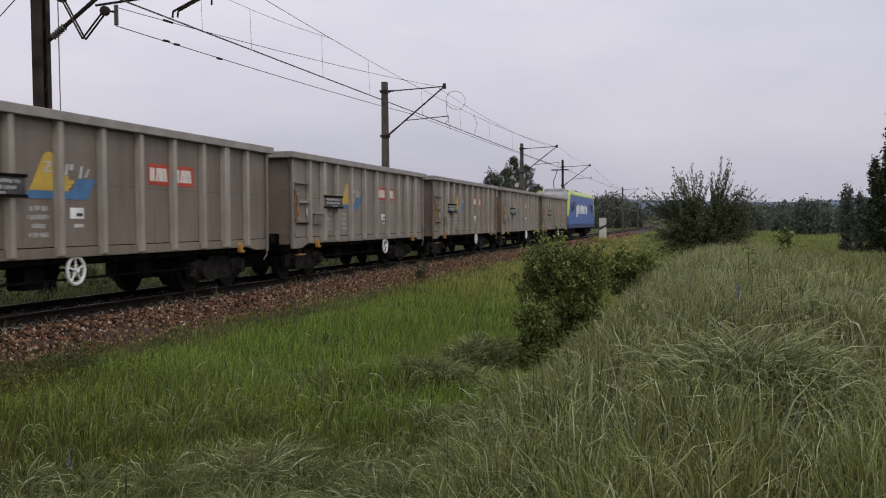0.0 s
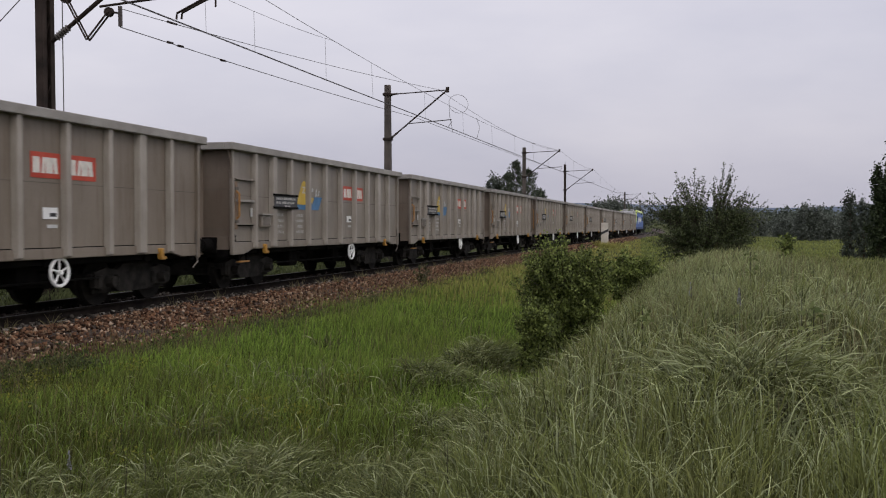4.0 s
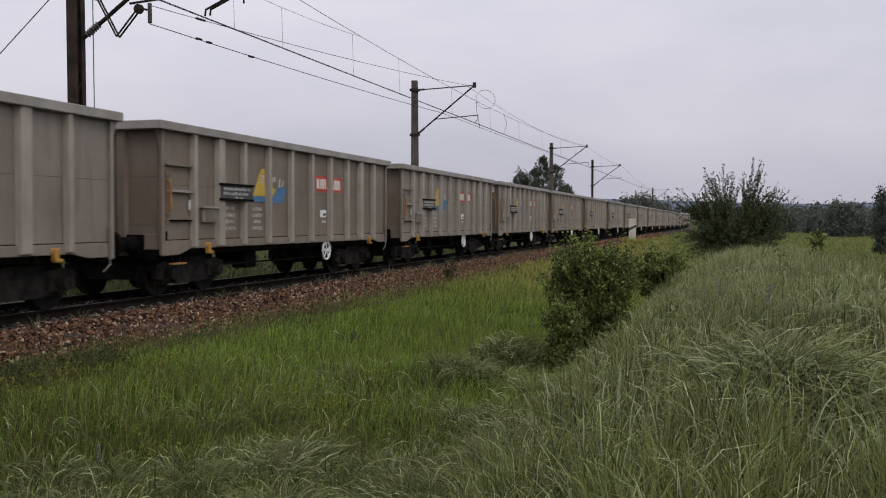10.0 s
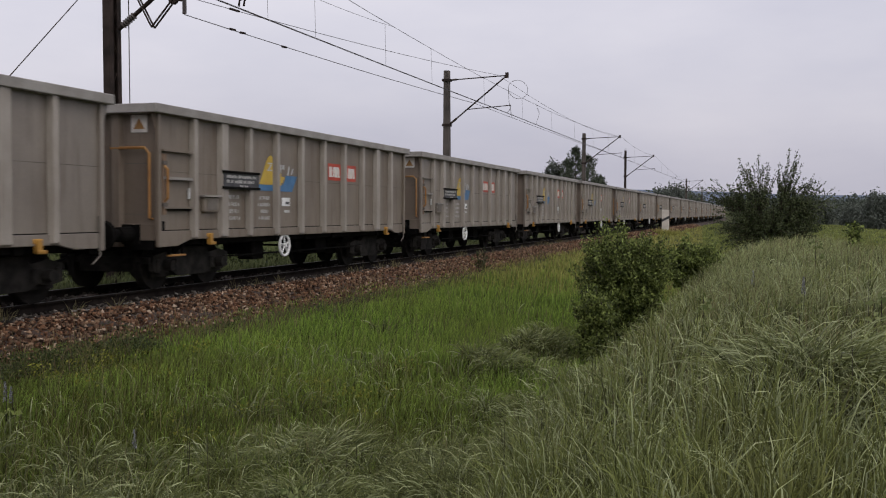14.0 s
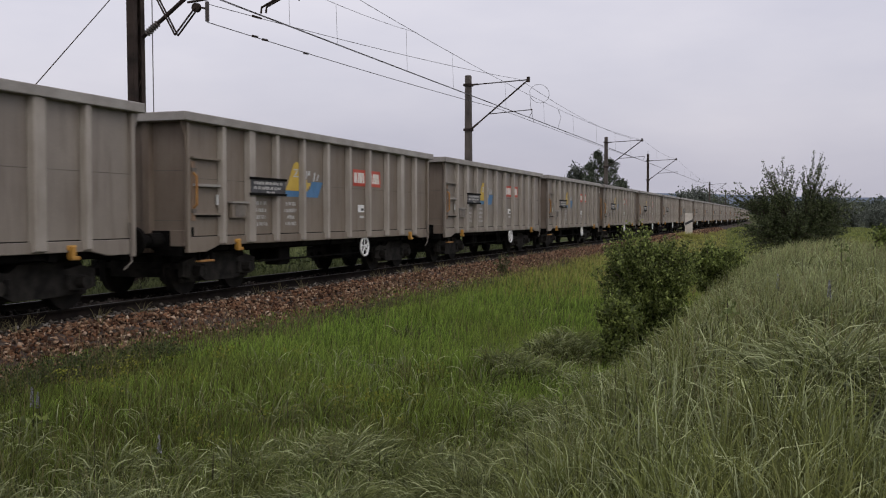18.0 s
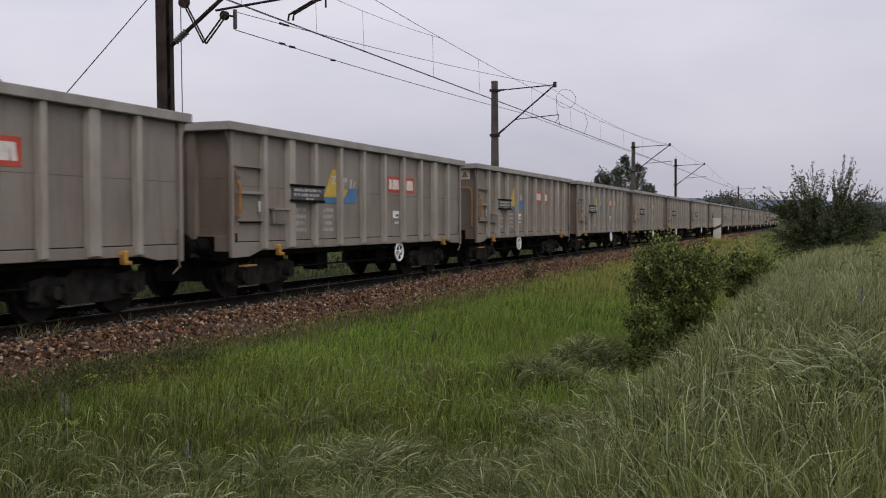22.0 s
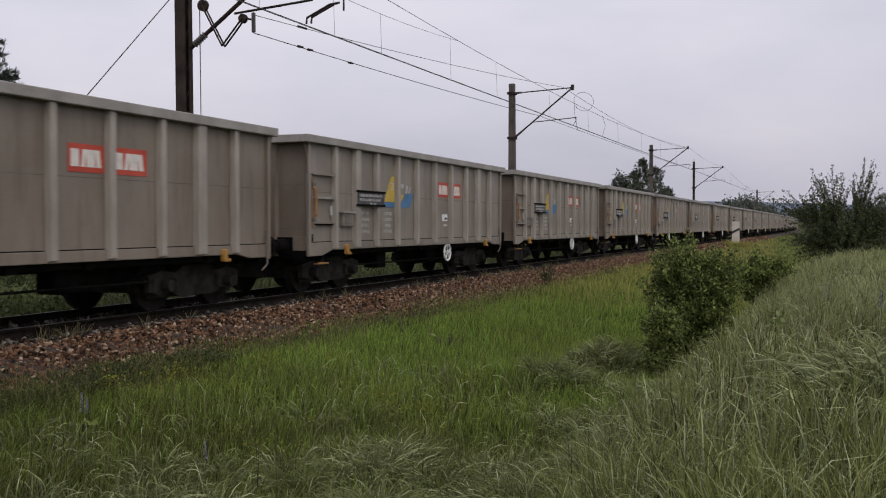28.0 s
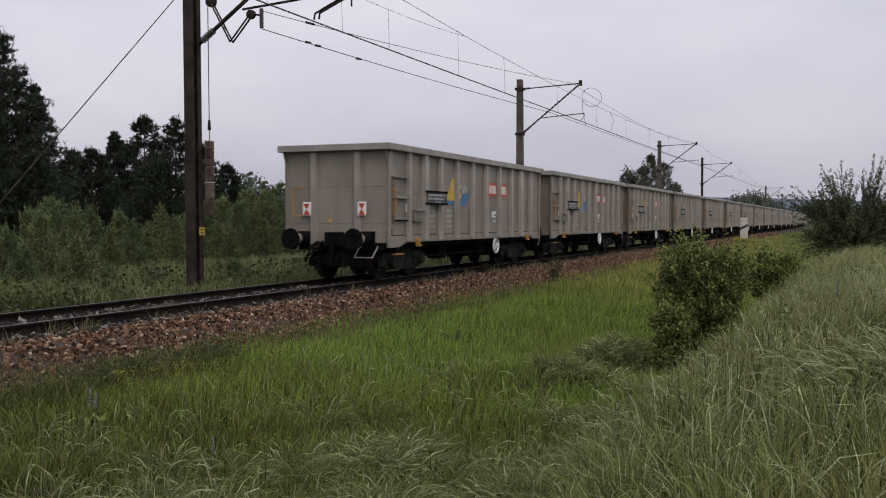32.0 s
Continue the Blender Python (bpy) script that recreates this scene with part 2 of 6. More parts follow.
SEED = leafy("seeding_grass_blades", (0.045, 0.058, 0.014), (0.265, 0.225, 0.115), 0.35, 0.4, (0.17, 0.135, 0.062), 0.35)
DRY = leafy("dry_stalks", (0.085, 0.068, 0.03), (0.20, 0.155, 0.09), 0.4, 0.4, (0.08, 0.05, 0.032), 0.3)
STALK = leafy("dead_stalk", (0.03, 0.025, 0.016), (0.05, 0.042, 0.028), 0.3, 0.2, (0.03, 0.025, 0.016), 0.1)
FLOWER = leafy("lupin_petals", (0.17, 0.17, 0.18), (0.27, 0.27, 0.29), 0.3, 0.0, (0.1, 0.1, 0.1), 0.3, along=False)
LEAF_BUSH = leafy("bush_leaves", (0.050, 0.072, 0.017), (0.265, 0.315, 0.088), 0.42, 0.40, (0.038, 0.053, 0.015), 0.42, along=False, patch_scale=1.2)
WEED = leafy("weed_leaves", (0.11, 0.15, 0.04), (0.24, 0.27, 0.11), 0.3, 0.2, (0.1, 0.12, 0.04), 0.35, along=False, patch_scale=1.0)
LEAF_VERGE = leafy("verge_leaves", (0.026, 0.038, 0.011), (0.068, 0.088, 0.027), 0.4, 0.4, (0.075, 0.08, 0.03), 0.3, along=False, patch_scale=0.5)
LEAF_TREE = leafy("small_tree_leaves", (0.024, 0.036, 0.014), (0.062, 0.082, 0.034), 0.4, 0.3, (0.018, 0.028, 0.012), 0.25, along=False, patch_scale=0.8)
# Pale greyed green: the haze of distance is put into the leaf colour.
LEAF_FAR = leafy("hazed_distant_leaves", (0.070, 0.086, 0.064), (0.094, 0.110, 0.082), 0.10, 0.4, (0.066, 0.080, 0.064), 0.2, along=False, patch_scale=0.02)
NEEDLE = leafy("pine_needles", (0.008, 0.014, 0.008), (0.038, 0.049, 0.030), 0.32, 0.3, (0.014, 0.019, 0.012), 0.10, along=False, patch_scale=0.4)
# Paler copy of the pine needles, with distance haze in the colour.
NEEDLE_FAR = leafy("hazed_pine_needles", (0.042, 0.056, 0.038), (0.090, 0.106, 0.066), 0.32, 0.3, (0.046, 0.058, 0.040), 0.2, along=False, patch_scale=0.2)
NEEDLE_YOUNG = leafy("young_pine_needles", (0.044, 0.064, 0.024), (0.215, 0.255, 0.100), 0.35, 0.3, (0.05, 0.068, 0.028), 0.35, along=False, patch_scale=0.5)
FIELD = leafy("field_grass_blades", (0.18, 0.18, 0.042), (0.42, 0.41, 0.118), 0.3, 0.5, (0.32, 0.285, 0.092), 0.4, rough=0.6, patch_scale=0.12)
BLOOM = leafy("yellow_bloom", (0.12, 0.14, 0.02), (0.23, 0.23, 0.035), 0.3, 0.2, (0.12, 0.14, 0.03), 0.3, along=False)
THORN = leafy("thorn_leaves", (0.034, 0.046, 0.018), (0.115, 0.138, 0.058), 0.32, 0.3, (0.028, 0.040, 0.016), 0.32, along=False, patch_scale=0.8)
BOARD = mottled("cream_board_paint", (0.50, 0.45, 0.39), (0.62, 0.57, 0.50), 2, 60, 0.6, 0, 0.05)
END_BROWN = mottled("dusty_end_paint", (0.118, 0.088, 0.065), (0.172, 0.138, 0.108), 0.8, 60, 0.65, 0, 0.1, stain=(0.075, 0.046, 0.03, 0.55), obj=0.2)
END_RUST = mottled("rusty_end_panel", (0.130, 0.076, 0.045), (0.195, 0.130, 0.085), 1.2, 50, 0.75, 0, 0.15, stain=(0.08, 0.042, 0.025, 0.5), obj=0.2)
LOCO_DARK = mottled("loco_dark_blue", (0.012, 0.028, 0.10), (0.02, 0.04, 0.14), 2, 60, 0.5, 0, 0.1)
# Leaf green lightened for the haze of the middle distance.
LEAF_MID = leafy("hazed_middle_leaves", (0.085, 0.098, 0.080), (0.118, 0.132, 0.105), 0.14, 0.3, (0.082, 0.094, 0.08), 0.2, along=False, patch_scale=0.08)
NEEDLE_DULL = leafy("dull_pine_needles", (0.040, 0.060, 0.025), (0.165, 0.205, 0.086), 0.35, 0.3, (0.045, 0.062, 0.028), 0.3, along=False, patch_scale=0.5)
DULL_ORANGE = mottled("rusty_orange_paint", (0.24, 0.11, 0.03), (0.33, 0.17, 0.05), 4, 60, 0.6, 0, 0.05)
# Lighter copy of the wagon paint: light caught by the ribs put in.
RIB_PAINT = mottled("lit_rib_paint", (0.235, 0.206, 0.172), (0.305, 0.272, 0.232), 1.5, 60, 0.46, 0, 0.08, stain=(0.13, 0.096, 0.066, 0.5), obj=0.15, spec=0.6)
TAIL_PAINT = mottled("tan_grey_end_paint", (0.195, 0.166, 0.132), (0.248, 0.216, 0.176), 0.8, 60, 0.6, 0, 0.08, stain=(0.15, 0.115, 0.08, 0.5), obj=0.1)
FIELD_GREEN = leafy("green_field_blades", (0.105, 0.130, 0.030), (0.310, 0.352, 0.100), 0.35, 0.5, (0.20, 0.206, 0.066), 0.4, rough=0.6, patch_scale=0.15)


def soil(name):
    m, n, l, p = nodes_of(name)
    tc = n.new("ShaderNodeTexCoord")
    a = n.new("ShaderNodeTexNoise")
    a.inputs["Scale"].default_value, a.inputs["Detail"].default_value = 0.25, 6
    b = n.new("ShaderNodeTexNoise")
    b.inputs["Scale"].default_value, b.inputs["Detail"].default_value = 9.0, 8
    l.new(tc.outputs["Object"], a.inputs["Vector"])
    l.new(tc.outputs["Object"], b.inputs["Vector"])
    r = ramp(n, [(0.3, (0.03, 0.036, 0.012)), (0.5, (0.05, 0.062, 0.018)), (0.72, (0.075, 0.075, 0.026))])
    l.new(a.outputs["Fac"], r.inputs["Fac"])
    mx = n.new("ShaderNodeMix")
    mx.data_type, mx.blend_type = "RGBA", "OVERLAY"
    mx.inputs["Factor"].default_value = 0.6
    l.new(r.outputs["Color"], mx.inputs["A"])
    l.new(b.outputs["Fac"], mx.inputs["B"])
    l.new(mx.outputs["Result"], p.inputs["Base Color"])
    bp = n.new("ShaderNodeBump")
    bp.inputs["Strength"].default_value, bp.inputs["Distance"].default_value = 0.8, 0.1
    l.new(b.outputs["Fac"], bp.inputs["Height"])
    l.new(bp.outputs["Normal"], p.inputs["Normal"])
    p.inputs["Roughness"].default_value = 0.95
    p.inputs["Specular IOR Level"].default_value = 0.1
    return m


def stones(name, scale):
    m, n, l, p = nodes_of(name)
    tc = n.new("ShaderNodeTexCoord")
    v = n.new("ShaderNodeTexVoronoi")
    v.inputs["Scale"].default_value = scale
    l.new(tc.outputs["Object"], v.inputs["Vector"])
    sep = n.new("ShaderNodeSeparateColor")
    l.new(v.outputs["Color"], sep.inputs["Color"])
    r = ramp(n, [(0.0, (0.012, 0.008, 0.005)), (0.3, (0.045, 0.024, 0.015)), (0.55, (0.04, 0.021, 0.013)), (0.8, (0.026, 0.018, 0.012)), (1.0, (0.06, 0.042, 0.029))])
    l.new(sep.outputs["Red"], r.inputs["Fac"])
    l.new(r.outputs["Color"], p.inputs["Base Color"])
    bp = n.new("ShaderNodeBump")
    bp.inputs["Strength"].default_value, bp.inputs["Distance"].default_value = 1.0, 0.04
    l.new(v.outputs["Distance"], bp.inputs["Height"])
    bp.invert = True
    l.new(bp.outputs["Normal"], p.inputs["Normal"])
    p.inputs["Roughness"].default_value = 0.9
    return m


def stone_pieces(name, stops):
    m, n, l, p = nodes_of(name)
    geo = n.new("ShaderNodeNewGeometry")
    r = ramp(n, stops)
    l.new(geo.outputs["Random Per Island"], r.inputs["Fac"])
    l.new(r.outputs["Color"], p.inputs["Base Color"])
    p.inputs["Roughness"].default_value = 0.95
    p.inputs["Specular IOR Level"].default_value = 0.15
    return m


SOIL = soil("grassy_soil")
BALLAST = stones("ballast_bed", 16.0)
STONE = stone_pieces("ballast_stones", [(0.0, (0.012, 0.008, 0.005)), (0.30, (0.058, 0.027, 0.015)), (0.56, (0.185, 0.096, 0.053)), (0.70, (0.080, 0.050, 0.033)), (0.90, (0.260, 0.165, 0.102)), (1.0, (0.40, 0.31, 0.23))])
# Oil-dark stones whose colour also carries the train's shade on the ballast.
OIL_SHADE = stone_pieces("oil_shade_stones", [(0.0, (0.008, 0.007, 0.006)), (0.5, (0.030, 0.025, 0.021)), (0.85, (0.095, 0.082, 0.070)), (1.0, (0.26, 0.235, 0.21))])
# ---------------------------------------------------------------- mesh building
class Geo:
    """Collects vertices and faces of one mesh."""

    def __init__(self):
        self.v, self.f = [], []

    def box(self, x0, x1, y0, y1, z0, z1):
        k = len(self.v)
        self.v += [(x0, y0, z0), (x1, y0, z0), (x1, y1, z0), (x0, y1, z0), (x0, y0, z1), (x1, y0, z1), (x1, y1, z1), (x0, y1, z1)]
        self.f += [tuple(k + i for i in q) for q in ((0, 3, 2, 1), (4, 5, 6, 7), (0, 1, 5, 4), (1, 2, 6, 5), (2, 3, 7, 6), (3, 0, 4, 7))]
        return self

    def prism(self, outline, depth, place):
        """An outline in its own plane, extruded along the plane's third axis; place maps (u, v, w) into space."""
        k, n = len(self.v), len(outline)
        self.v += [place(u, v, 0) for u, v in outline] + [place(u, v, depth) for u, v in outline]
        self.f += [tuple(range(k + n - 1, k - 1, -1)), tuple(range(k + n, k + 2 * n))]
        self.f += [(k + i, k + (i + 1) % n, k + n + (i + 1) % n, k + n + i) for i in range(n)]
        return self

    def rod(self, a, b, r, r2=None, n=8):
        a, b = Vector(a), Vector(b)
        r2 = r if r2 is None else r2
        w = (b - a).normalized()
        u = w.orthogonal().normalized()
        t = w.cross(u)
        k = len(self.v)
        for p, rad in ((a, r), (b, r2)):
            for i in range(n):
                c, s = math.cos(2 * math.pi * i / n), math.sin(2 * math.pi * i / n)
                self.v.append(tuple(p + (u * c + t * s) * rad))
        self.f += [(k + i, k + (i + 1) % n, k + n + (i + 1) % n, k + n + i) for i in range(n)]
        self.f += [tuple(range(k + n - 1, k - 1, -1)), tuple(range(k + n, k + 2 * n))]
        return self

    def path(self, pts, r, n=6):
        """One bent tube through the points."""
        pts = [Vector(p) for p in pts]
        k = len(self.v)
        u = None
        for i, p in enumerate(pts):
            w = (pts[min(i + 1, len(pts) - 1)] - pts[max(i - 1, 0)]).normalized()
            u = w.orthogonal().normalized() if u is None else (u - w * u.dot(w)).normalized()
            t = w.cross(u)
            for j in range(n):
                a = 2 * math.pi * j / n
                self.v.append(tuple(p + (u * math.cos(a) + t * math.sin(a)) * r))
        for i in range(len(pts) - 1):
            self.f += [(k + i * n + j, k + i * n + (j + 1) % n, k + (i + 1) * n + (j + 1) % n, k + (i + 1) * n + j) for j in range(n)]
        e = k + (len(pts) - 1) * n
        self.f += [tuple(range(k + n - 1, k - 1, -1)), tuple(range(e, e + n))]
        return self

    def ring(self, centre, radius, thick, axis="y", n=24, m=6):
        k = len(self.v)
        c = Vector(centre)
        for i in range(n):
            a = 2 * math.pi * i / n
            d = Vector((math.cos(a), 0, math.sin(a))) if axis == "y" else Vector((math.cos(a), math.sin(a), 0))
            up = Vector((0, 1, 0)) if axis == "y" else Vector((0, 0, 1))
            for j in range(m):
                b = 2 * math.pi * j / m
                self.v.append(tuple(c + d * (radius + thick * math.cos(b)) + up * thick * math.sin(b)))
        self.f += [(k + i * m + j, k + ((i + 1) % n) * m + j, k + ((i + 1) % n) * m + (j + 1) % m, k + i * m + (j + 1) % m) for i in range(n) for j in range(m)]
        return self

    def mesh(self, name, bevel=0.0, smooth=False):
        me = bpy.data.meshes.new(name)
        me.from_pydata(self.v, [], self.f)
        if bevel:
            bm = bmesh.new()
            bm.from_mesh(me)
            bmesh.ops.recalc_face_normals(bm, faces=bm.faces)
            bmesh.ops.bevel(bm, geom=[e for e in bm.edges], offset=bevel, segments=1, affect="EDGES", clamp_overlap=True)
            bm.to_mesh(me)
            bm.free()
        if smooth:
            me.polygons.foreach_set("use_smooth", [True] * len(me.polygons))
        return me


def part(name, geo, material, parent=None, label="", bevel=0.0, smooth=False):
    me = geo if isinstance(geo, bpy.types.Mesh) else geo.mesh(name, bevel, smooth)
    if material and not me.materials:
        me.materials.append(material)
    ob = new(name, me)
    ob.parent = parent
    return tagged(ob, label)


def quick(name, verts, quads, material, along=None):
    """A mesh of many quads from arrays."""
    me = bpy.data.meshes.new(name)
    verts, quads = np.asarray(verts, np.float32), np.asarray(quads, np.int32)
    me.vertices.add(len(verts))
    me.vertices.foreach_set("co", verts.ravel())
    me.loops.add(quads.size)
    me.loops.foreach_set("vertex_index", quads.ravel())
    me.polygons.add(len(quads))
    me.polygons.foreach_set("loop_start", np.arange(0, quads.size, quads.shape[1], dtype=np.int32))
    me.update(calc_edges=True)
    if along is not None:
        at = me.attributes.new("along", "FLOAT", "POINT")
        at.data.foreach_set("value", np.asarray(along, np.float32))
    me.materials.append(material)
    return me


# ---------------------------------------------------------------- the line of the track
GRADE = -0.00981
TS = np.arange(-800.0, 860.0, 1.0)
heading = 0.39593 + 0.000131 * TS - 0.5 * 1.4928e-06 * np.clip(TS, 0, 330) ** 2 - 0.00045 * np.clip(TS - 330, 0, None)
TX = np.concatenate([[0], np.cumsum((np.sin(heading[1:]) + np.sin(heading[:-1])) / 2)])
TY = np.concatenate([[0], np.cumsum((np.cos(heading[1:]) + np.cos(heading[:-1])) / 2)])
TX += -2.694 - np.interp(0, TS, TX)
TY += 24.036 - np.interp(0, TS, TY)


def rail_z(s):
    s = np.asarray(s, float)
    return GRADE * np.clip(s, -800, 340) + GRADE * 0.3 * np.clip(s - 340, 0, 600)


def on_track(s, lat=0.0, z=0.0):
    """The place at s metres along the line, lat metres to its right, z above the rails."""
    th = np.interp(s, TS, heading)
    return Vector((float(np.interp(s, TS, TX) + lat * np.cos(th)), float(np.interp(s, TS, TY) - lat * np.sin(th)), float(rail_z(s) + z)))


def track_turn(s):
    return -math.degrees(float(np.interp(s, TS, heading)))


def along_across(x, y):
    """Distance along the line and to its right, for arrays of places."""
    x, y = np.ravel(x).astype(float), np.ravel(y).astype(float)
    s, d = np.empty_like(x), np.empty_like(x)
    for i in range(0, len(x), 20000):
        xs, ys = x[i:i + 20000], y[i:i + 20000]
        j = np.argmin((xs[:, None] - TX[None, ::8]) ** 2 + (ys[:, None] - TY[None, ::8]) ** 2, axis=1) * 8
        th = heading[j]
        dx, dy = xs - TX[j], ys - TY[j]
        s[i:i + 20000] = TS[j] + dx * np.sin(th) + dy * np.cos(th)
        d[i:i + 20000] = dx * np.cos(th) - dy * np.sin(th)
    return s, d


def waves(x, y):
    return 0.5 * np.sin(0.61 * x + 1.3 * np.sin(0.37 * y)) * np.cos(0.53 * y + 0.8) + 0.3 * np.sin(1.7 * x + 0.9 * y) * np.cos(1.3 * y - 0.6 * x) + 0.2 * np.sin(3.1 * x - 2.3 * y)


PROFILE_L = [-3000, -300, -60, -25, -8, -4.2, -3.0, -2.1, 0, 2.0, 2.9, 5.0, 7.2, 8.7, 9.3, 9.9, 10.7, 11.6, 13.5, 18, 30, 70, 300, 3000]
PROFILE_Z = [-4, -1, -0.3, -0.25, -0.35, -0.40, -0.48, -0.34, -0.34, -0.34, -0.58, -0.80, -1.02, -1.18, -1.16, -0.85, -0.22, 0.02, 0.12, -0.08, -0.2, -0.8, -6, -25]
FLAT_Z = [-4, -1, -0.3, -0.25, -0.35, -0.40, -0.48, -0.34, -0.34, -0.34, -0.55, -0.62, -0.68, -0.72, -0.72, -0.70, -0.66, -0.62, -0.6, -0.6, -0.7, -1.6, -6, -25]


# swellings under the big tussocks: place, height, width
HUMMOCKS = [(2.65, 5.55, 0.17, 0.5), (2.2, 5.75, 0.12, 0.45), (3.05, 5.4, 0.12, 0.5), (0.68, 7.7, 0.16, 0.5), (-0.5, 7.3, 0.12, 0.6), (1.75, 14.5, 0.2, 0.9), (3.0, 16.7, 0.25, 0.8)]


def ground_z(x, y):
    s, d = along_across(x, y)
    k = np.clip((s - 12) / 26, 0, 1)
    k = k * k * (3 - 2 * k)
    z = np.interp(d, PROFILE_L, PROFILE_Z) * (1 - k) + np.interp(d, PROFILE_L, FLAT_Z) * k
    soft = np.clip((np.abs(d) - 3.2) / 4, 0, 1)
    x, y = np.ravel(x), np.ravel(y)
    z = z + 0.44 * np.exp(-((d - 12.6) / 1.7) ** 2) * np.clip((s + 14) / 9, 0, 1) * np.clip((13 - s) / 8, 0, 1)
    for hx, hy, high, wide in HUMMOCKS:
        z = z + high * np.exp(-((x - hx) ** 2 + (y - hy) ** 2) / wide ** 2)
    return z + rail_z(np.clip(s, -300, 500)) * np.clip(1.2 - np.abs(d) / 900, 0, 1) + soft * 0.10 * waves(x, y)


# ---------------------------------------------------------------- ground
def axis(fine0, fine1, step, far, grow=1.16):
    mid = list(np.arange(fine0, fine1, step))
    up, d = [mid[-1]], step
    while up[-1] < far:
        d *= grow
        up.append(up[-1] + d)
    down, d = [mid[0]], step
    while down[-1] > -far:
        d *= grow
        down.append(down[-1] - d)
    return np.array(down[:0:-1] + mid + up[1:])


def build_ground():
    u = axis(-16, 22, 0.45, 4000)       # across the line
    v = axis(-14, 90, 0.9, 4500)        # along it
    U, V = np.meshgrid(u, v)
    th = 0.396
    x = U * math.cos(th) + V * math.sin(th) - 10.8
    y = -U * math.sin(th) + V * math.cos(th) + 4.5
    z = ground_z(x, y)
    n, m = len(u), len(v)
    idx = np.arange(n * m).reshape(m, n)
    q = np.stack([idx[:-1, :-1], idx[:-1, 1:], idx[1:, 1:], idx[1:, :-1]], -1).reshape(-1, 4)
    me = quick("ground", np.stack([x.ravel(), y.ravel(), z], 1), q, SOIL)
    me.polygons.foreach_set("use_smooth", [True] * len(me.polygons))
    tagged(new("ground", me), "grassy trackside ground with a shallow ditch", "ground", kind="structure")


build_ground()


# ---------------------------------------------------------------- track
def strip(name, outline, s0, s1, step, material, parent=None, label="", closed=True):
    """Sweeps an outline of (lat, z) along the line."""
    ss = np.arange(s0, s1 + 0.01, step)
    n = len(outline)
    v = [tuple(on_track(s, a, b)) for s in ss for a, b in outline]
    q = []
    for i in range(len(ss) - 1):
        for j in range(n if closed else n - 1):
            k = (j + 1) % n
            q.append((i * n + j, i * n + k, (i + 1) * n + k, (i + 1) * n + j))
    me = quick(name, v, q, material)
    return part(name, me, material, parent, label)


def build_track():
    bed = new("railway_track")
    tagged(bed, "single railway track on reddish stone ballast", "railway track", kind="structure")
    rng = np.random.default_rng(5)
    # ballast bed with an uneven surface
    ss = np.arange(-60, 420, 0.5)
    lat = np.array([-3.2, -2.6, -2.1, -1.7, -1.2, -0.86, -0.64, -0.3, 0.0, 0.3, 0.64, 0.86, 1.2, 1.5, 1.75, 2.0, 2.3, 2.7, 3.1])
    zz = np.array([-0.62, -0.46, -0.30, -0.20, -0.18, -0.175, -0.16, -0.14, -0.14, -0.14, -0.16, -0.175, -0.18, -0.19, -0.22, -0.29, -0.40, -0.56, -0.72])
    v = []
    for s in ss:
        j = rng.normal(0, 0.018, len(lat))
        v += [tuple(on_track(s, a, b + c)) for a, b, c in zip(lat, zz, j)]
    n = len(lat)
    idx = np.arange(n * len(ss)).reshape(len(ss), n)
    q = np.stack([idx[:-1, :-1], idx[:-1, 1:], idx[1:, 1:], idx[1:, :-1]], -1).reshape(-1, 4)
    b = part("ballast_bed", quick("ballast_bed", v, q, BALLAST), BALLAST, bed)
    tagged(b, kind="stuff")
    for side in (-1, 1):
        prof = [(-0.075, -0.172), (0.075, -0.172), (0.075, -0.155), (0.012, -0.135), (0.012, -0.045), (0.036, -0.035), (0.036, -0.002), (-0.036, -0.002), (-0.036, -0.035), (-0.012, -0.045), (-0.012, -0.135), (-0.075, -0.155)]
        r = strip("rail", [(a + side * 0.753, z) for a, z in prof], -120, 520, 4, RAILHEAD, bed, "rust-brown steel rail, darkened for the train's shade")
        strip("running_surface", [(side * 0.753 - 0.03, -0.002), (side * 0.753 + 0.03, -0.002), (side * 0.753 + 0.03, 0.002), (side * 0.753 - 0.03, 0.002)], -120, 520, 4, RAILTOP, r, "worn bright top of the rail")
    return bed


TRACK = build_track()


# ---------------------------------------------------------------- wagons
HALF, RIMZ, SOLE = 1.45, 3.385, 0.95
RIBS = [-5.1, -4.06, -3.02, -1.815, -0.605, 0.605, 1.815, 3.02, 4.06, 5.1]
BROAD = (RIBS[1], RIBS[8])          # these two ribs are wider
TAIL_X, HEAD_X = -6.2, 6.25         # end walls, set in under the rim
SHARED = {}


def shared(key, build):
    if key not in SHARED:
        SHARED[key] = build()
    return SHARED[key]


def wheelset(parent, x):
    g = Geo()
    for sy in (-1, 1):
        y = 0.75 * sy
        g.rod((0, y - 0.065, 0), (0, y + 0.065, 0), 0.46, 0.46, 24)
        g.rod((0, y - 0.085 * sy, 0), (0, y - 0.062 * sy, 0), 0.49, 0.485, 24)
        g.rod((0, y + 0.06 * sy, 0), (0, y + 0.13 * sy, 0), 0.16, 0.12, 12)
    g.rod((0, -1.1, 0), (0, 1.1, 0), 0.075, 0.075, 12)
    me = shared("wheelset", lambda: g.mesh("wheelset"))
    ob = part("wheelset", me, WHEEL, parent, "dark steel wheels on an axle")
    ob.location = (x, 0, 0.46)
    return ob


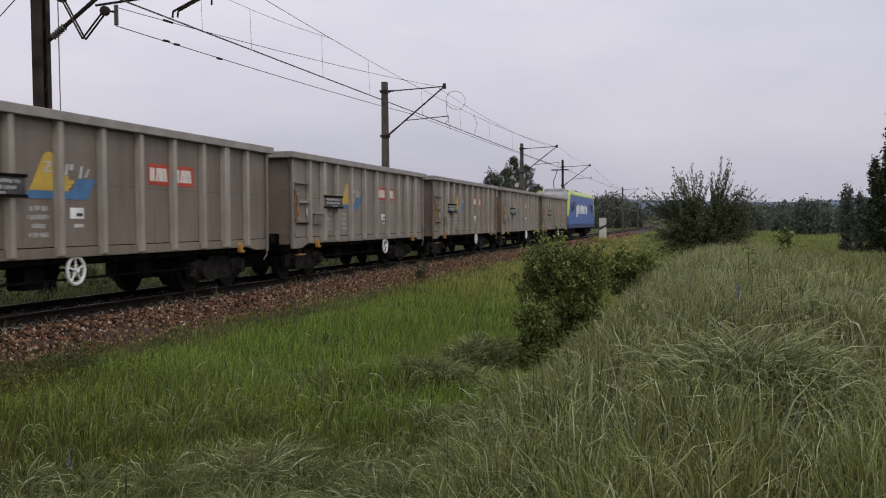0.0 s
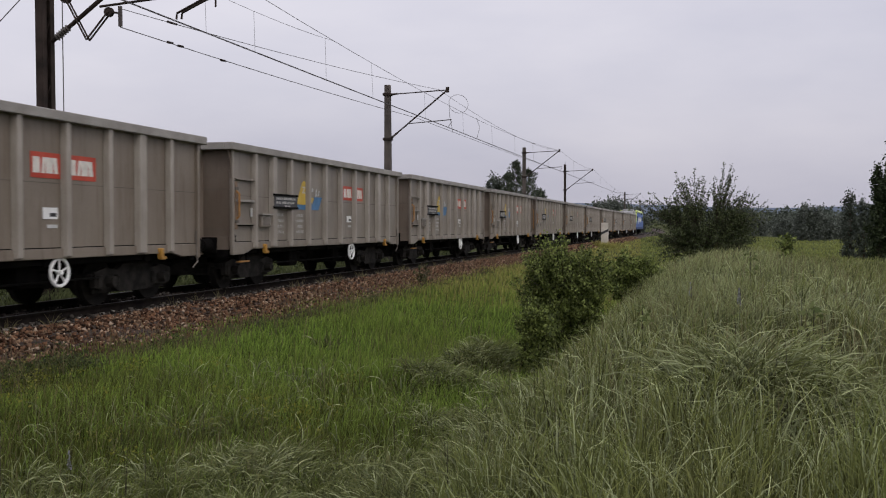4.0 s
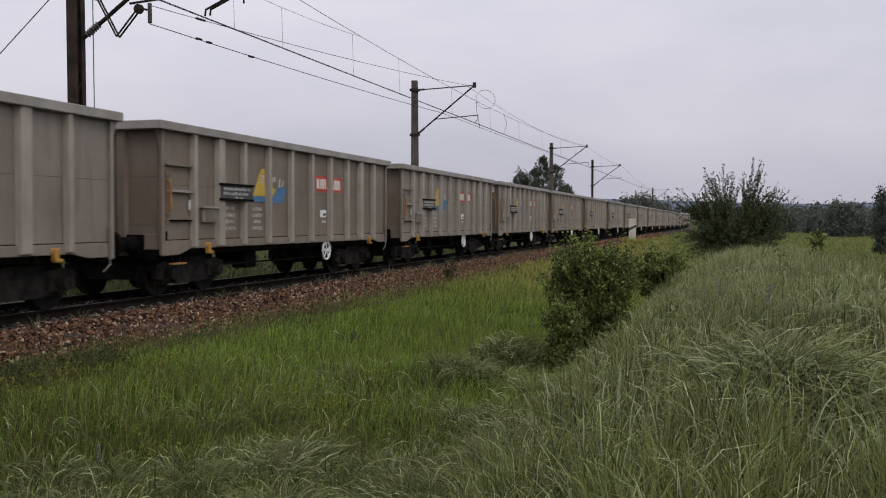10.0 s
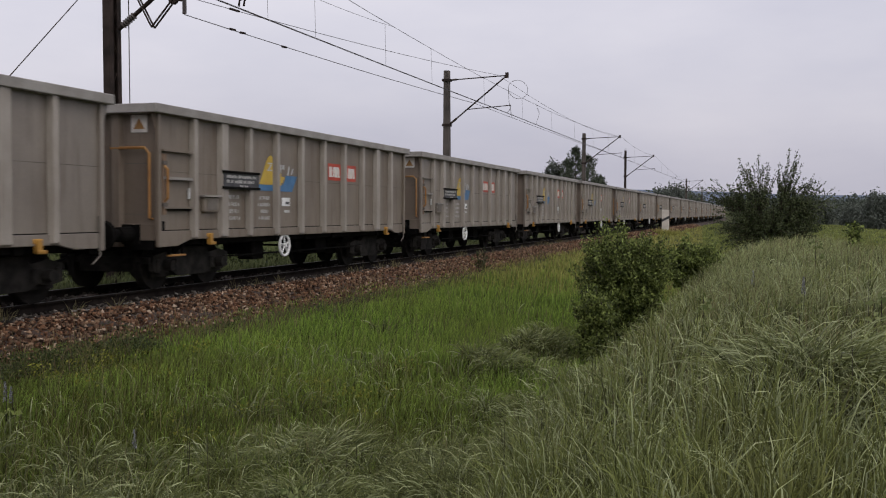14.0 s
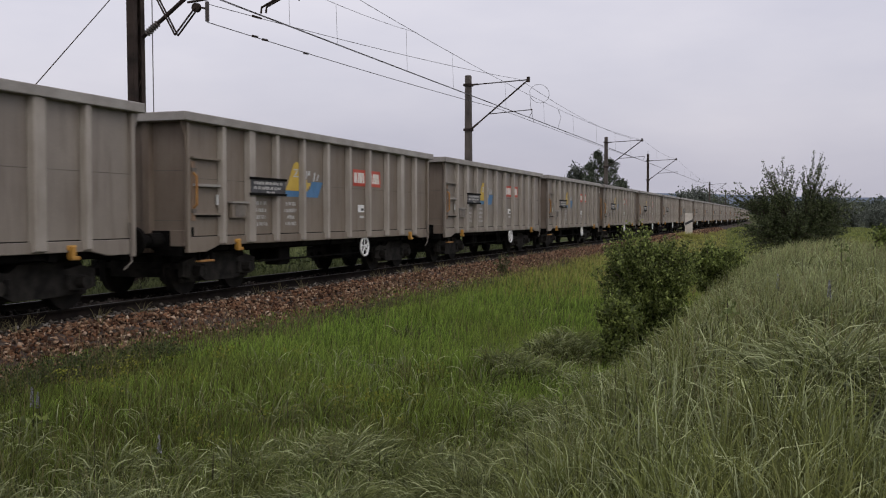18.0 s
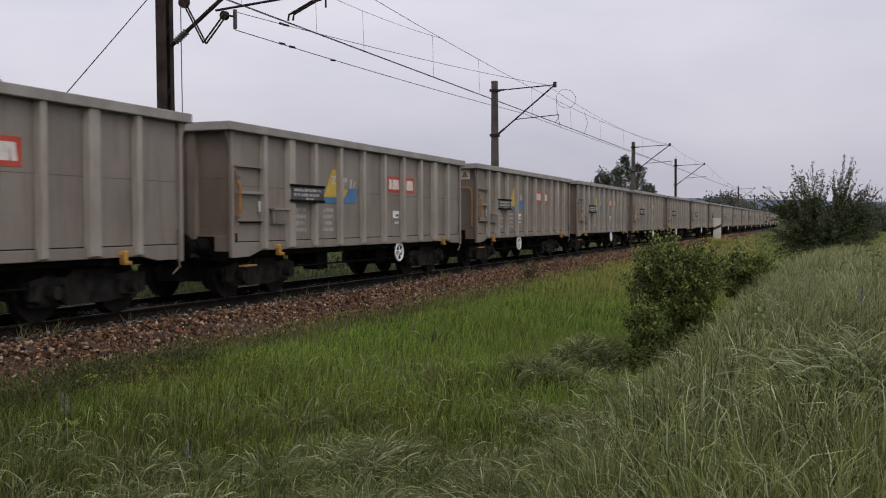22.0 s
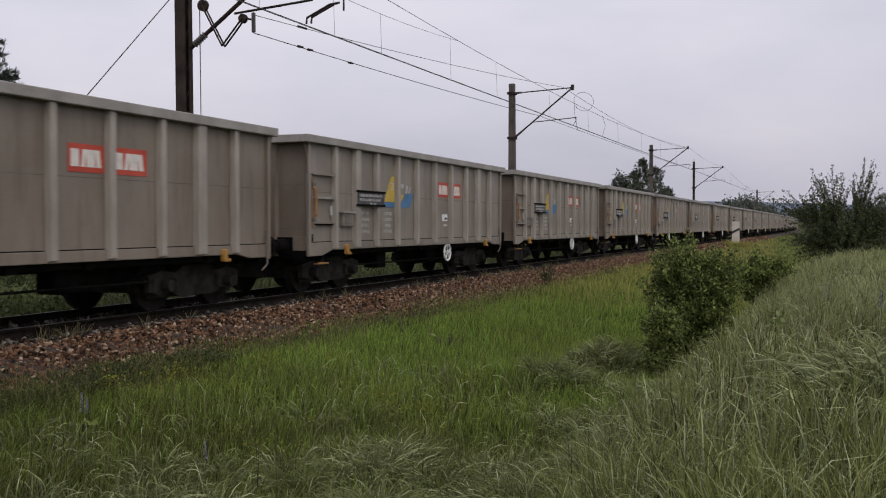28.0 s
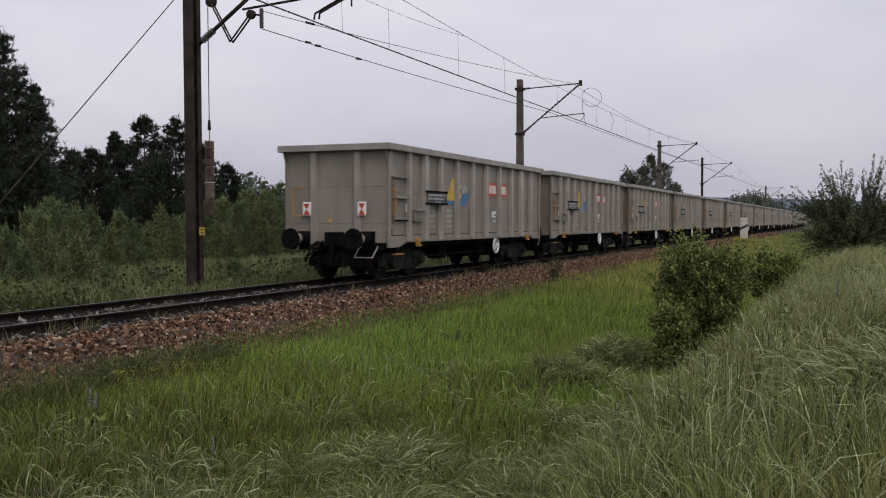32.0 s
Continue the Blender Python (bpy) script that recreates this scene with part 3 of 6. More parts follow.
def bogie_frame():
    g = Geo()
    for sy in (-1, 1):
        y = 1.0 * sy
        place = lambda u, v, w, y=y: (u, y - 0.06 + w, v)
        g.prism([(-1.30, 0.64), (-1.30, 0.36), (-1.05, 0.30), (-0.72, 0.34), (-0.5, 0.24), (0.5, 0.24), (0.72, 0.34), (1.05, 0.30), (1.30, 0.36), (1.30, 0.64), (0.95, 0.72), (0.6, 0.66), (0.4, 0.78), (-0.4, 0.78), (-0.6, 0.66), (-0.95, 0.72)], 0.12, place)
        for x in (-0.9, 0.9):
            g.box(x - 0.16, x + 0.16, y - 0.02, y + 0.17 * (1 if sy > 0 else 1), 0.34, 0.6)
            g.rod((x, y + 0.05 * sy, 0.46), (x, y + 0.22 * sy, 0.46), 0.11, 0.10, 12)
            for dx in (-0.27, 0.27):
                g.rod((x + dx, y + 0.04 * sy, 0.36), (x + dx, y + 0.04 * sy, 0.58), 0.075, 0.075, 8)
    g.box(-0.28, 0.28, -1.0, 1.0, 0.42, 0.80)
    g.box(-1.3, 1.3, -0.6, 0.6, 0.34, 0.82)
    for sy in (-1, 1):
        for x in (-0.42, 0.42):
            g.rod((x, sy * 0.72, 0.30), (x * 0.6, sy * 0.72, 0.85), 0.05, 0.05, 6)
        g.box(-1.2, 1.2, sy * 0.92 - 0.03, sy * 0.92 + 0.03, 0.24, 0.36)
    g.rod((0, 0, 0.7), (0, 0, 1.0), 0.35, 0.35, 12)
    for x in (-1.3, 1.3):
        g.box(x - 0.05, x + 0.05, -1.0, 1.0, 0.5, 0.62)
    for sy in (-1, 1):
        for x in (-0.40, 0.40):
            g.box(x - 0.05, x + 0.05, 0.70 * sy - 0.05, 0.70 * sy + 0.05, 0.25, 0.62)
    return g.mesh("bogie")


def side_skin(sy):
    """The side sheet between sill and rim."""
    return Geo().box(TAIL_X, HEAD_X, sy * (HALF - 0.03) - 0.006, sy * (HALF - 0.03) + 0.006, SOLE + 0.16, RIMZ - 0.1).mesh("side_wall")


def sill_mesh(sy):
    o = [(TAIL_X, 0.83), (-5.62, 0.84), (-5.2, SOLE), (5.2, SOLE), (5.6, 0.87), (HEAD_X, 0.87), (HEAD_X, SOLE + 0.17), (TAIL_X, SOLE + 0.17)]
    return Geo().prism(o, 0.06 * sy, lambda u, v, w: (u, sy * (HALF - 0.04) + w, v)).mesh("side_sill", 0.008)


def rib_mesh(sy, broad=False):
    g = Geo()
    y = sy * HALF
    out = 0.10 * sy
    a, b = (0.150, 0.115) if broad else (0.088, 0.06)
    z0, z1 = SOLE + 0.005, RIMZ - 0.11
    k = len(g.v)
    g.v += [(-a, y - 0.025 * sy, z0), (-b, y + out, z0 + 0.03), (b, y + out, z0 + 0.03), (a, y - 0.025 * sy, z0), (-a, y - 0.025 * sy, z1), (-b, y + out, z1), (b, y + out, z1), (a, y - 0.025 * sy, z1)]
    g.f += [(0, 1, 5, 4), (1, 2, 6, 5), (2, 3, 7, 6), (0, 3, 2, 1), (4, 5, 6, 7), (3, 0, 4, 7)]
    return g.mesh("rib", 0.012)


def end_skin(sx):
    x = HEAD_X if sx > 0 else TAIL_X
    return Geo().box(x - 0.012, x + 0.012, -HALF, HALF, SOLE + 0.02, RIMZ - 0.1).mesh("end_wall")


def end_sill(sx):
    x = HEAD_X if sx > 0 else TAIL_X
    return Geo().box(x - 0.03, x + 0.03, -HALF + 0.06, HALF - 0.06, SOLE, SOLE + 0.30).mesh("end_sill", 0.008)


def corner_post(sx, sy):
    x = HEAD_X if sx > 0 else TAIL_X
    return Geo().box(x - 0.045, x + 0.045, sy * HALF - 0.05, sy * HALF + 0.045, 0.83, RIMZ - 0.1).mesh("corner_post", 0.015)


def corner_gusset(sx, sy):
    """Curved plate that carries the rim's overhang at a corner."""
    x = HEAD_X if sx > 0 else TAIL_X
    o = [(x, RIMZ - 0.12), (x + 0.2 * sx, RIMZ - 0.12), (x + 0.15 * sx, RIMZ - 0.28), (x + 0.08 * sx, RIMZ - 0.46), (x + 0.04 * sx, RIMZ - 0.85), (x, RIMZ - 0.95)]
    return Geo().prism(o, 0.02 * sy, lambda u, v, w: (u, sy * (HALF - 0.02) + w, v)).mesh("corner_gusset")


def end_rib(sx):
    g = Geo()
    x = HEAD_X if sx > 0 else TAIL_X
    k = 0.12 * sx
    g.v += [(x, -0.11, SOLE - 0.12), (x + k, -0.08, SOLE - 0.12), (x + k, 0.08, SOLE - 0.12), (x, 0.11, SOLE - 0.12), (x, -0.11, RIMZ - 0.1), (x + k, -0.08, RIMZ - 0.1), (x + k, 0.08, RIMZ - 0.1), (x, 0.11, RIMZ - 0.1)]
    g.f += [(0, 1, 5, 4), (1, 2, 6, 5), (2, 3, 7, 6), (0, 3, 2, 1), (4, 5, 6, 7), (3, 0, 4, 7)]
    return g.mesh("end_rib", 0.012)


def plate(x0, x1, z0, z1, sy, lift, thick=0.006):
    """A flat plate or painted field on a side of the wagon."""
    y = sy * (HALF + lift)
    return Geo().box(x0, x1, min(y, y + sy * thick), max(y, y + sy * thick), z0, z1)


def side_shape(outline, sy, lift, thick=0.004):
    return Geo().prism(outline, thick * sy, lambda u, v, w: (u, sy * (HALF + lift) + w, v))


def words(x0, x1, z0, z1, sy, lift, seed):
    """A row of unreadable writing: broken bars."""
    rng = random.Random(seed)
    g, x = Geo(), x0
    y0, y1 = sorted((sy * (HALF + lift), sy * (HALF + lift + 0.003)))
    while x < x1 - 0.02:
        w = min(rng.uniform(0.03, 0.075), x1 - x)
        g.box(x, x + w, y0, y1, z0 + rng.choice((0, 0, 0.008)), z1 - rng.choice((0, 0, 0.01)))
        x += w + rng.choice((0.018, 0.022, 0.05))
    return g


def build_wagon(variant, paint, warn=False, tail=False):
    w = new("open_wagon")
    note = "grey steel open-top freight wagon with red and yellow side markings"
    if paint is PAINT_DIRTY:
        note = "dust-stained grey open-top freight wagon with red side markings"
    if tail:
        note = "last grey open-top freight wagon with red and white tail markers"
    tagged(w, note, "freight wagon", "wagons of the train")
    tone = paint.name
    for sy in (-1, 1):
        part("side_wall", shared(("skin", sy, tone), lambda: side_skin(sy)), paint, w)
        part("side_sill", shared(("sill", sy, tone), lambda: sill_mesh(sy)), paint, w)
        for x in RIBS:
            r = part("side_rib", shared(("rib", sy, x in BROAD), lambda: rib_mesh(sy, x in BROAD)), RIB_PAINT, w)
            r.location.x = x
    for sx in (-1, 1):
        rear = TAIL_PAINT if tail else END_BROWN if sx < 0 else paint
        e = part("end_wall", shared(("end", sx, rear.name), lambda: end_skin(sx)), rear, w)
        part("end_sill", shared(("endsill", sx, rear.name), lambda: end_sill(sx)), rear, e)
        for sy in (-1, 1):
            part("corner_post", shared(("corner", sx, sy, tone), lambda: corner_post(sx, sy)), paint, e)
            part("corner_gusset", shared(("gusset", sx, sy, rear.name), lambda: corner_gusset(sx, sy)), rear, e)
        for y in (-0.62, 0.62):
            r = part("end_rib", shared(("endrib", sx, rear.name), lambda: end_rib(sx)), RIB_PAINT if tail else rear, e)
            r.location.y = y
    part("floor", shared("floor", lambda: Geo().box(TAIL_X + 0.03, HEAD_X - 0.03, -HALF + 0.05, HALF - 0.05, 1.16, 1.22).mesh("floor")), INNER, w, "rusty wagon floor")

    def rim():
        g2 = Geo()
        for sy in (-1, 1):
            g2.box(-6.45, 6.45, *sorted((sy * (HALF - 0.05), sy * (HALF + 0.14))), RIMZ - 0.15, RIMZ + 0.015)
        g2.box(-6.45, TAIL_X + 0.05, -HALF + 0.05, HALF - 0.05, RIMZ - 0.15, RIMZ + 0.015)
        g2.box(HEAD_X - 0.05, 6.45, -HALF + 0.05, HALF - 0.05, RIMZ - 0.15, RIMZ + 0.015)
        return g2.mesh("top_rim", 0.012)
    part("top_rim", shared("rim", rim), RIM, w, "pale grey top rail")

    def under():
        g = Geo()
        g.box(-6.15, 6.2, -0.25, 0.25, 0.74, 1.12)
        for y in (-0.95, 0.95):
            g.box(-6.12, 6.17, y - 0.07, y + 0.07, 0.80, 1.12)
        for x in (-4.5, -1.5, 0, 1.5, 4.5):
            g.box(x - 0.09, x + 0.09, -1.35, 1.35, 0.82, 1.1)
        for y in (-1.25, 1.25):
            g.box(-6.12, 6.17, y - 0.05, y + 0.05, 0.84, 0.96)
        g.box(-6.22, -6.02, -1.35, 1.35, 0.78, 1.15)
        g.box(6.07, 6.27, -1.35, 1.35, 0.78, 1.15)
        return g.mesh("underframe")
    part("underframe", shared("under", under), UNDER, w, "grimy underframe, coloured dark for the shade beneath")

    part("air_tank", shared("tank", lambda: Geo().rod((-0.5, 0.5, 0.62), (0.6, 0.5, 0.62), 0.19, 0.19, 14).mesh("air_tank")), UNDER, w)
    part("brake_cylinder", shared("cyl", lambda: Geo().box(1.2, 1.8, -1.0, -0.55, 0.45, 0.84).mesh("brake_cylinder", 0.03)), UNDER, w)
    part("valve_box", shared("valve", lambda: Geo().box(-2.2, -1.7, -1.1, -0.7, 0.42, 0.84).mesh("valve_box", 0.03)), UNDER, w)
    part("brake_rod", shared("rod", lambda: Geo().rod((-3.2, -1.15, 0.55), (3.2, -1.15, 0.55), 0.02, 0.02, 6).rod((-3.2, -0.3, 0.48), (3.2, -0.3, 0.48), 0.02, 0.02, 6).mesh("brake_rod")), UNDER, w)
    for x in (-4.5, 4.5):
        b = part("bogie", shared("bogie", bogie_frame), BOGIE, w, "grimy cast bogie frame, coloured dark for shade")
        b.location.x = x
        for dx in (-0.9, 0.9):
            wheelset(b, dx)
    for sx in (-1, 1):
        for y in (-0.875, 0.875):
            def buffer():
                g = Geo()
                g.rod((6.2 * sx, y, 1.06), (6.62 * sx, y, 1.06), 0.155, 0.135, 14)
                g.box(*sorted((6.2 * sx, 6.27 * sx)), y - 0.21, y + 0.21, 0.88, 1.24)
                g.rod((6.62 * sx, y, 1.06), (6.98 * sx, y, 1.06), 0.10, 0.10, 12)
                g.rod((6.97 * sx, y, 1.06), (7.015 * sx, y, 1.06), 0.26, 0.25, 18)
                return g.mesh("buffer")
            part("buffer", shared(("buffer", sx, y), buffer), UNDER, w)

        def hook():
            g = Geo().box(min(6.2 * sx, 6.7 * sx), max(6.2 * sx, 6.7 * sx), -0.05, 0.05, 0.98, 1.12)
            return g.path([(6.6 * sx, 0, 1.0), (6.8 * sx, 0.04, 0.86), (6.99 * sx, 0, 0.98)], 0.035).mesh("coupling_hook")
        part("coupling_hook", shared(("hook", sx), hook), UNDER, w)
        part("brake_hose", shared(("hose", sx), lambda: Geo().path([(6.22 * sx, 0.35, 0.95), (6.5 * sx, 0.35, 0.6), (6.9 * sx, 0.3, 0.55)], 0.025).mesh("brake_hose")), UNDER, w)
    # side fittings, on the side that is seen
    for sy in (-1,):
        f = -sy                     # on the far side all runs the other way
        # boarding corner: steps, grab rail on its post, latch
        for z in (1.53, 2.06, 2.57):
            mid = 2 < z < 2.5
            part("step", plate(-6.12, -5.2, z, z + (0.05 if mid else 0.03), sy, -0.025, 0.10), RIM if mid else paint, w)
        # dark strip set in as the shadow under the lowest step
        part("step_bracket", plate(-6.12, -5.2, 1.495, 1.522, sy, -0.025, 0.07), UNDER, w, "dark strip for the lowest step's shadow")
        part("step_post", Geo().box(-6.14, -6.03, *sorted((sy * (HALF - 0.02), sy * (HALF + 0.055))), 1.42, 2.52), END_RUST, w, "rusty step post")
        for z in (1.60, 2.36):
            part("post_clamp", Geo().box(-6.15, -6.02, *sorted((sy * (HALF + 0.02), sy * (HALF + 0.08))), z - 0.035, z + 0.035), SEAM, w, "grimy clamp")
        part("grab_rail", Geo().path([(-6.08, sy * (HALF + 0.05), 1.66), (-6.08, sy * (HALF + 0.12), 1.72), (-6.08, sy * (HALF + 0.12), 2.24), (-6.08, sy * (HALF + 0.05), 2.30)], 0.026), DULL_ORANGE, w, "rusty orange grab rail")
        part("drain_hole", plate(-6.08, -5.98, 1.13, 1.30, sy, -0.022, 0.004), UNDER, w, "dark slot in the sheet")
        part("latch_box", plate(-4.79, -4.26, 1.47, 1.76, sy, -0.02, 0.085), paint, w, bevel=0.01)
        part("latch_lip", plate(-4.83, -4.22, 1.765, 1.80, sy, -0.02, 0.13), RIM, w, "pale lip over the latch box")
        # dark plate in place of the box's shaded interior
        part("latch_lid", plate(-4.71, -4.34, 1.51, 1.72, sy, 0.066, 0.01), SEAM, w)
        part("latch_handle", plate(-5.275, -5.215, 1.72, 1.92, sy, 0.0, 0.03), FAINT, w)
        part("weld_seam", plate(TAIL_X, HEAD_X, 2.20, 2.212, sy, -0.0235, 0.003), SEAM, w)
        part("weld_seam", plate(TAIL_X, HEAD_X, SOLE + 0.172, SOLE + 0.19, sy, -0.0235, 0.004), UNDER, w)
        # number board on brackets
        board = part("number_board", plate(-4.16, -2.76, 1.95, 2.29, sy, 0.098, 0.02), BLACK, w, "black board with worn pale lines", 0.004)
        for z in (1.95, 2.27):
            part("board_frame", plate(-4.19, -2.73, z - 0.015, z + 0.035, sy, 0.09, 0.05), UNDER, board)
        for i, (z, a, b) in enumerate(((2.19, -4.06, -2.88), (2.09, -4.06, -2.95), (2.00, -3.55, -3.2))):
            tagged(part("text_bar", words(a, b, z - 0.032, z + 0.032, sy, 0.119, i), STENCIL, board), kind="stuff")
        # sail marking: yellow sail over a blue hull, painted on the sheet between the ribs
        gap = (RIBS[3] - 0.088, RIBS[3] + 0.088)
        part("sail_marking", side_shape([(-2.50, 2.075), (gap[0], 2.075), (gap[0], 2.70), (-2.02, 2.72), (-2.13, 2.66), (-2.24, 2.50), (-2.40, 2.22)], sy, -0.02), YELLOW, w)
        part("sail_marking", side_shape([(gap[1], 2.075), (-1.50, 2.075), (-1.50, 2.14), (-1.42, 2.14), (-1.42, 2.20), (-1.34, 2.20), (-1.34, 2.27), (-1.50, 2.27), (-1.50, 2.34), (-1.60, 2.34), (-1.60, 2.40), (gap[1], 2.40)], sy, -0.02), YELLOW, w)
        part("hull_marking", side_shape([(-2.66, 1.94), (gap[0], 1.94), (gap[0], 2.07), (-2.50, 2.07)], sy, -0.0185), BLUE, w)
        part("hull_marking", side_shape([(gap[1], 1.94), (-0.98, 1.94), (-0.72, 2.30), (-1.28, 2.30), (-1.36, 2.13), (-1.50, 2.07), (gap[1], 2.07)], sy, -0.0185), BLUE, w)
        for o in ([(-2.16, 2.38), (-1.93, 2.38), (-1.93, 2.41), (-2.16, 2.41)], [(-2.14, 2.53), (-1.93, 2.53), (-1.93, 2.56), (-2.14, 2.56)], [(-2.12, 2.42), (-2.05, 2.42), (-1.95, 2.52), (-2.02, 2.52)],
                  [(-1.60, 2.35), (-1.54, 2.35), (-1.50, 2.54), (-1.56, 2.54)], [(-1.48, 2.44), (-1.38, 2.44), (-1.36, 2.54), (-1.46, 2.54)], [(-1.22, 2.31), (-1.16, 2.31), (-1.10, 2.52), (-1.16, 2.52)], [(-1.06, 2.33), (-1.0, 2.33), (-0.90, 2.48), (-0.97, 2.48)]):
            part("letter_bar", side_shape(o, sy, -0.012), FAINT, w)
        # red field across a rib, with pale shapes
        for a, b in ((0.98, RIBS[6] - 0.088), (RIBS[6] + 0.088, 2.71)):
            red = part("red_marking", plate(a, b, 2.28, 2.70, sy, -0.02, 0.004), RED, w, "red field with pale shapes")
            x = a + 0.05
            for wd, slant in ((0.15, 0.0), (0.07, 0.04), (0.16, 0.0), (0.09, -0.04)):
                wd *= (b - a) / 0.66
                part("letter_bar", side_shape([(x, 2.36), (x + wd, 2.36), (x + wd + slant, 2.62), (x + slant, 2.62)], sy, -0.0145, 0.003), CREAM, red)
                x += wd + 0.035
        # stencil lines
        for x, rows in ((-3.52, 4), (-2.22, 4)):
            for i in range(rows):
                c = x * f
                wd = (0.28, 0.34, 0.22, 0.3)[i]
                tagged(part("stencil_bar", words(c - wd, c + wd * 0.7, 1.74 - i * 0.145, 1.82 - i * 0.145, sy, -0.02, i + int(x * 7)), STENCIL, w), kind="stuff")
        lx = (1.46 if variant == "B" else -1.28) * f
        lab = part("label_plate", plate(lx - 0.19, lx + 0.19, 1.61, 1.80, sy, -0.018, 0.004), WHITE, w, "small white label plate")
        part("label_mark", plate(lx - 0.02, lx + 0.15, 1.65, 1.71, sy, -0.013, 0.003), BLACK, lab)
        part("stencil_bar", plate(lx - 0.08, lx + 0.18, 1.46, 1.52, sy, -0.02, 0.003), FAINT, w)
        hx = lx + 0.24 if variant == "B" else lx - 0.04
        yy = sy * 1.42
        wheel = Geo().ring((0, 0, 0), 0.235, 0.03)
        for i in range(5):
            an = math.radians(20 + 72 * i)
            wheel.rod((0, 0, 0), (0.23 * math.cos(an), 0, 0.23 * math.sin(an)), 0.017, 0.017, 6)
        wheel.rod((0, -0.05, 0), (0, 0.05, 0), 0.04, 0.04, 10)
        hw = part("hand_wheel", shared("handwheel", lambda: wheel.mesh("hand_wheel")), WHITE, w, "white five-spoked hand brake wheel")
        hw.location = (hx, yy, 0.72)
        part("brake_shaft", Geo().rod((hx, yy * 0.3, 0.72), (hx, yy, 0.72), 0.025, 0.025, 8), UNDER, w)
        for x in (-4.54, 4.76):
            hk = Geo().box(x - 0.05, x + 0.05, *sorted((sy * (HALF - 0.02), sy * (HALF + 0.08))), 0.84, 1.05).box(x - 0.05, x + 0.13, *sorted((sy * HALF, sy * (HALF + 0.09))), 0.83, 0.89).box(x - 0.10, x + 0.10, *sorted((sy * (HALF - 0.02), sy * (HALF + 0.04))), 0.98, 1.06)
            part("tow_hook", hk, ORANGE, w, "orange-painted rope hook", 0.012)
        for x in (-5.78, -5.36):
            part("step_hanger", Geo().box(x - 0.015, x + 0.015, *sorted((sy * 1.36, sy * 1.41)), 0.66, 0.95), UNDER, w)
        part("foot_step", Geo().box(-5.80, -5.34, *sorted((sy * 1.34, sy * 1.46)), 0.645, 0.68), DULL_ORANGE, w, "worn orange foot step", 0.006)
        rail = Geo().path([(6.16 * f, sy * 1.47, 1.4), (6.16 * f, sy * 1.5, 0.75), (5.96 * f, sy * 1.5, 0.62)], 0.016)
        part("shunter_handle", rail, SEAM, w)
    for sx in (1,) if warn else (-1, 1):
        for y in (-1.2 * sx, 1.2 * sx)[:1]:
            yi = y - math.copysign(0.24, y)
            part("end_grab_rail", Geo().path([(sx * 6.22, yi, 1.62), (sx * 6.34, yi, 1.62), (sx * 6.34, y, 1.64), (sx * 6.34, y, 2.28), (sx * 6.34, yi + math.copysign(0.08, y), 2.32), (sx * 6.22, yi + math.copysign(0.08, y), 2.32)], 0.02), ORANGE, w, "orange bent grab rail")
    for z in (1.42, 2.34):
        part("end_seam", Geo().box(-6.2165, -6.21, -1.36, 1.36, z, z + 0.012), SEAM, w)
    if warn:
        part("end_hand_rail", Geo().path([(-6.21, -0.50, 2.60), (-6.30, -0.52, 2.62), (-6.30, -1.24, 2.62), (-6.30, -1.33, 2.52), (-6.30, -1.33, 1.36), (-6.21, -1.33, 1.34)], 0.026), DULL_ORANGE, w, "rusty orange bent hand rail")
        sign = part("warning_sign", Geo().box(-6.224, -6.212, -1.24, -0.90, 2.90, 3.22), CREAM, w, "cream plate with a brown triangle", 0.003)
        part("warning_triangle", Geo().prism([(-0.12, 2.96), (0.12, 2.96), (0.0, 3.16)], 0.004, lambda u, v, ww: (-6.2245 - ww, -1.07 + u, v)), DULL_ORANGE, sign)
    if tail:
        for y in (-0.875, 0.875):
            part("buffer_sleeve", Geo().rod((-6.22, y, 1.06), (-6.86, y, 1.06), 0.135, 0.125, 16), RIB_PAINT, w, "worn grey buffer sleeve")
            part("shunter_step", Geo().path([(-6.22, y - 0.28, 0.86), (-6.52, y - 0.28, 0.60), (-6.52, y + 0.22, 0.60), (-6.22, y + 0.22, 0.86)], 0.018), RIB_PAINT, w)
        part("drawbar_guide", Geo().box(-6.45, -6.21, -0.24, 0.24, 0.86, 1.22), UNDER, w, "black drawbar guide", 0.03)
        part("coupling_screw", Geo().rod((-6.72, -0.12, 1.02), (-6.78, -0.16, 0.50), 0.06, 0.05, 10).ring((-6.79, -0.17, 0.46), 0.09, 0.03), UNDER, w, "hanging screw coupling")
        for y, z in ((0.40, 0.42), (-0.42, 0.46), (0.52, 0.5)):
            part("brake_hose", Geo().path([(-6.21, y, 0.98), (-6.62, y, 0.86), (-6.68, y + 0.05, 0.62), (-6.60, y + 0.16, z), (-6.48, y + 0.22, 0.62)], 0.032), UNDER, w, "hanging black brake hose")
        for y in (-0.78, 0.78):
            yc = y * 1.0
            pl = part("tail_marker", Geo().box(-6.36, -6.335, yc - 0.12, yc + 0.12, 1.63, 1.97), WHITE, w, "white board with red triangles", 0.012)
            part("yellow_mark", Geo().prism([(yc - 0.16 - 0.5 * (y > 0), 1.47), (yc - 0.02 - 0.5 * (y > 0), 1.47), (yc - 0.09 - 0.5 * (y > 0), 1.58)], 0.004, lambda u, v, ww: (-6.213 - ww, u, v)), YELLOW, w) if y > 0 else None
            for zc, d in ((1.93, -1), (1.65, 1)):
                part("red_triangle", Geo().prism([(yc - 0.095, zc), (yc + 0.095, zc), (yc, zc + d * 0.15)], 0.004, lambda u, v, ww: (-6.362 - ww, u, v)), RED, pl)
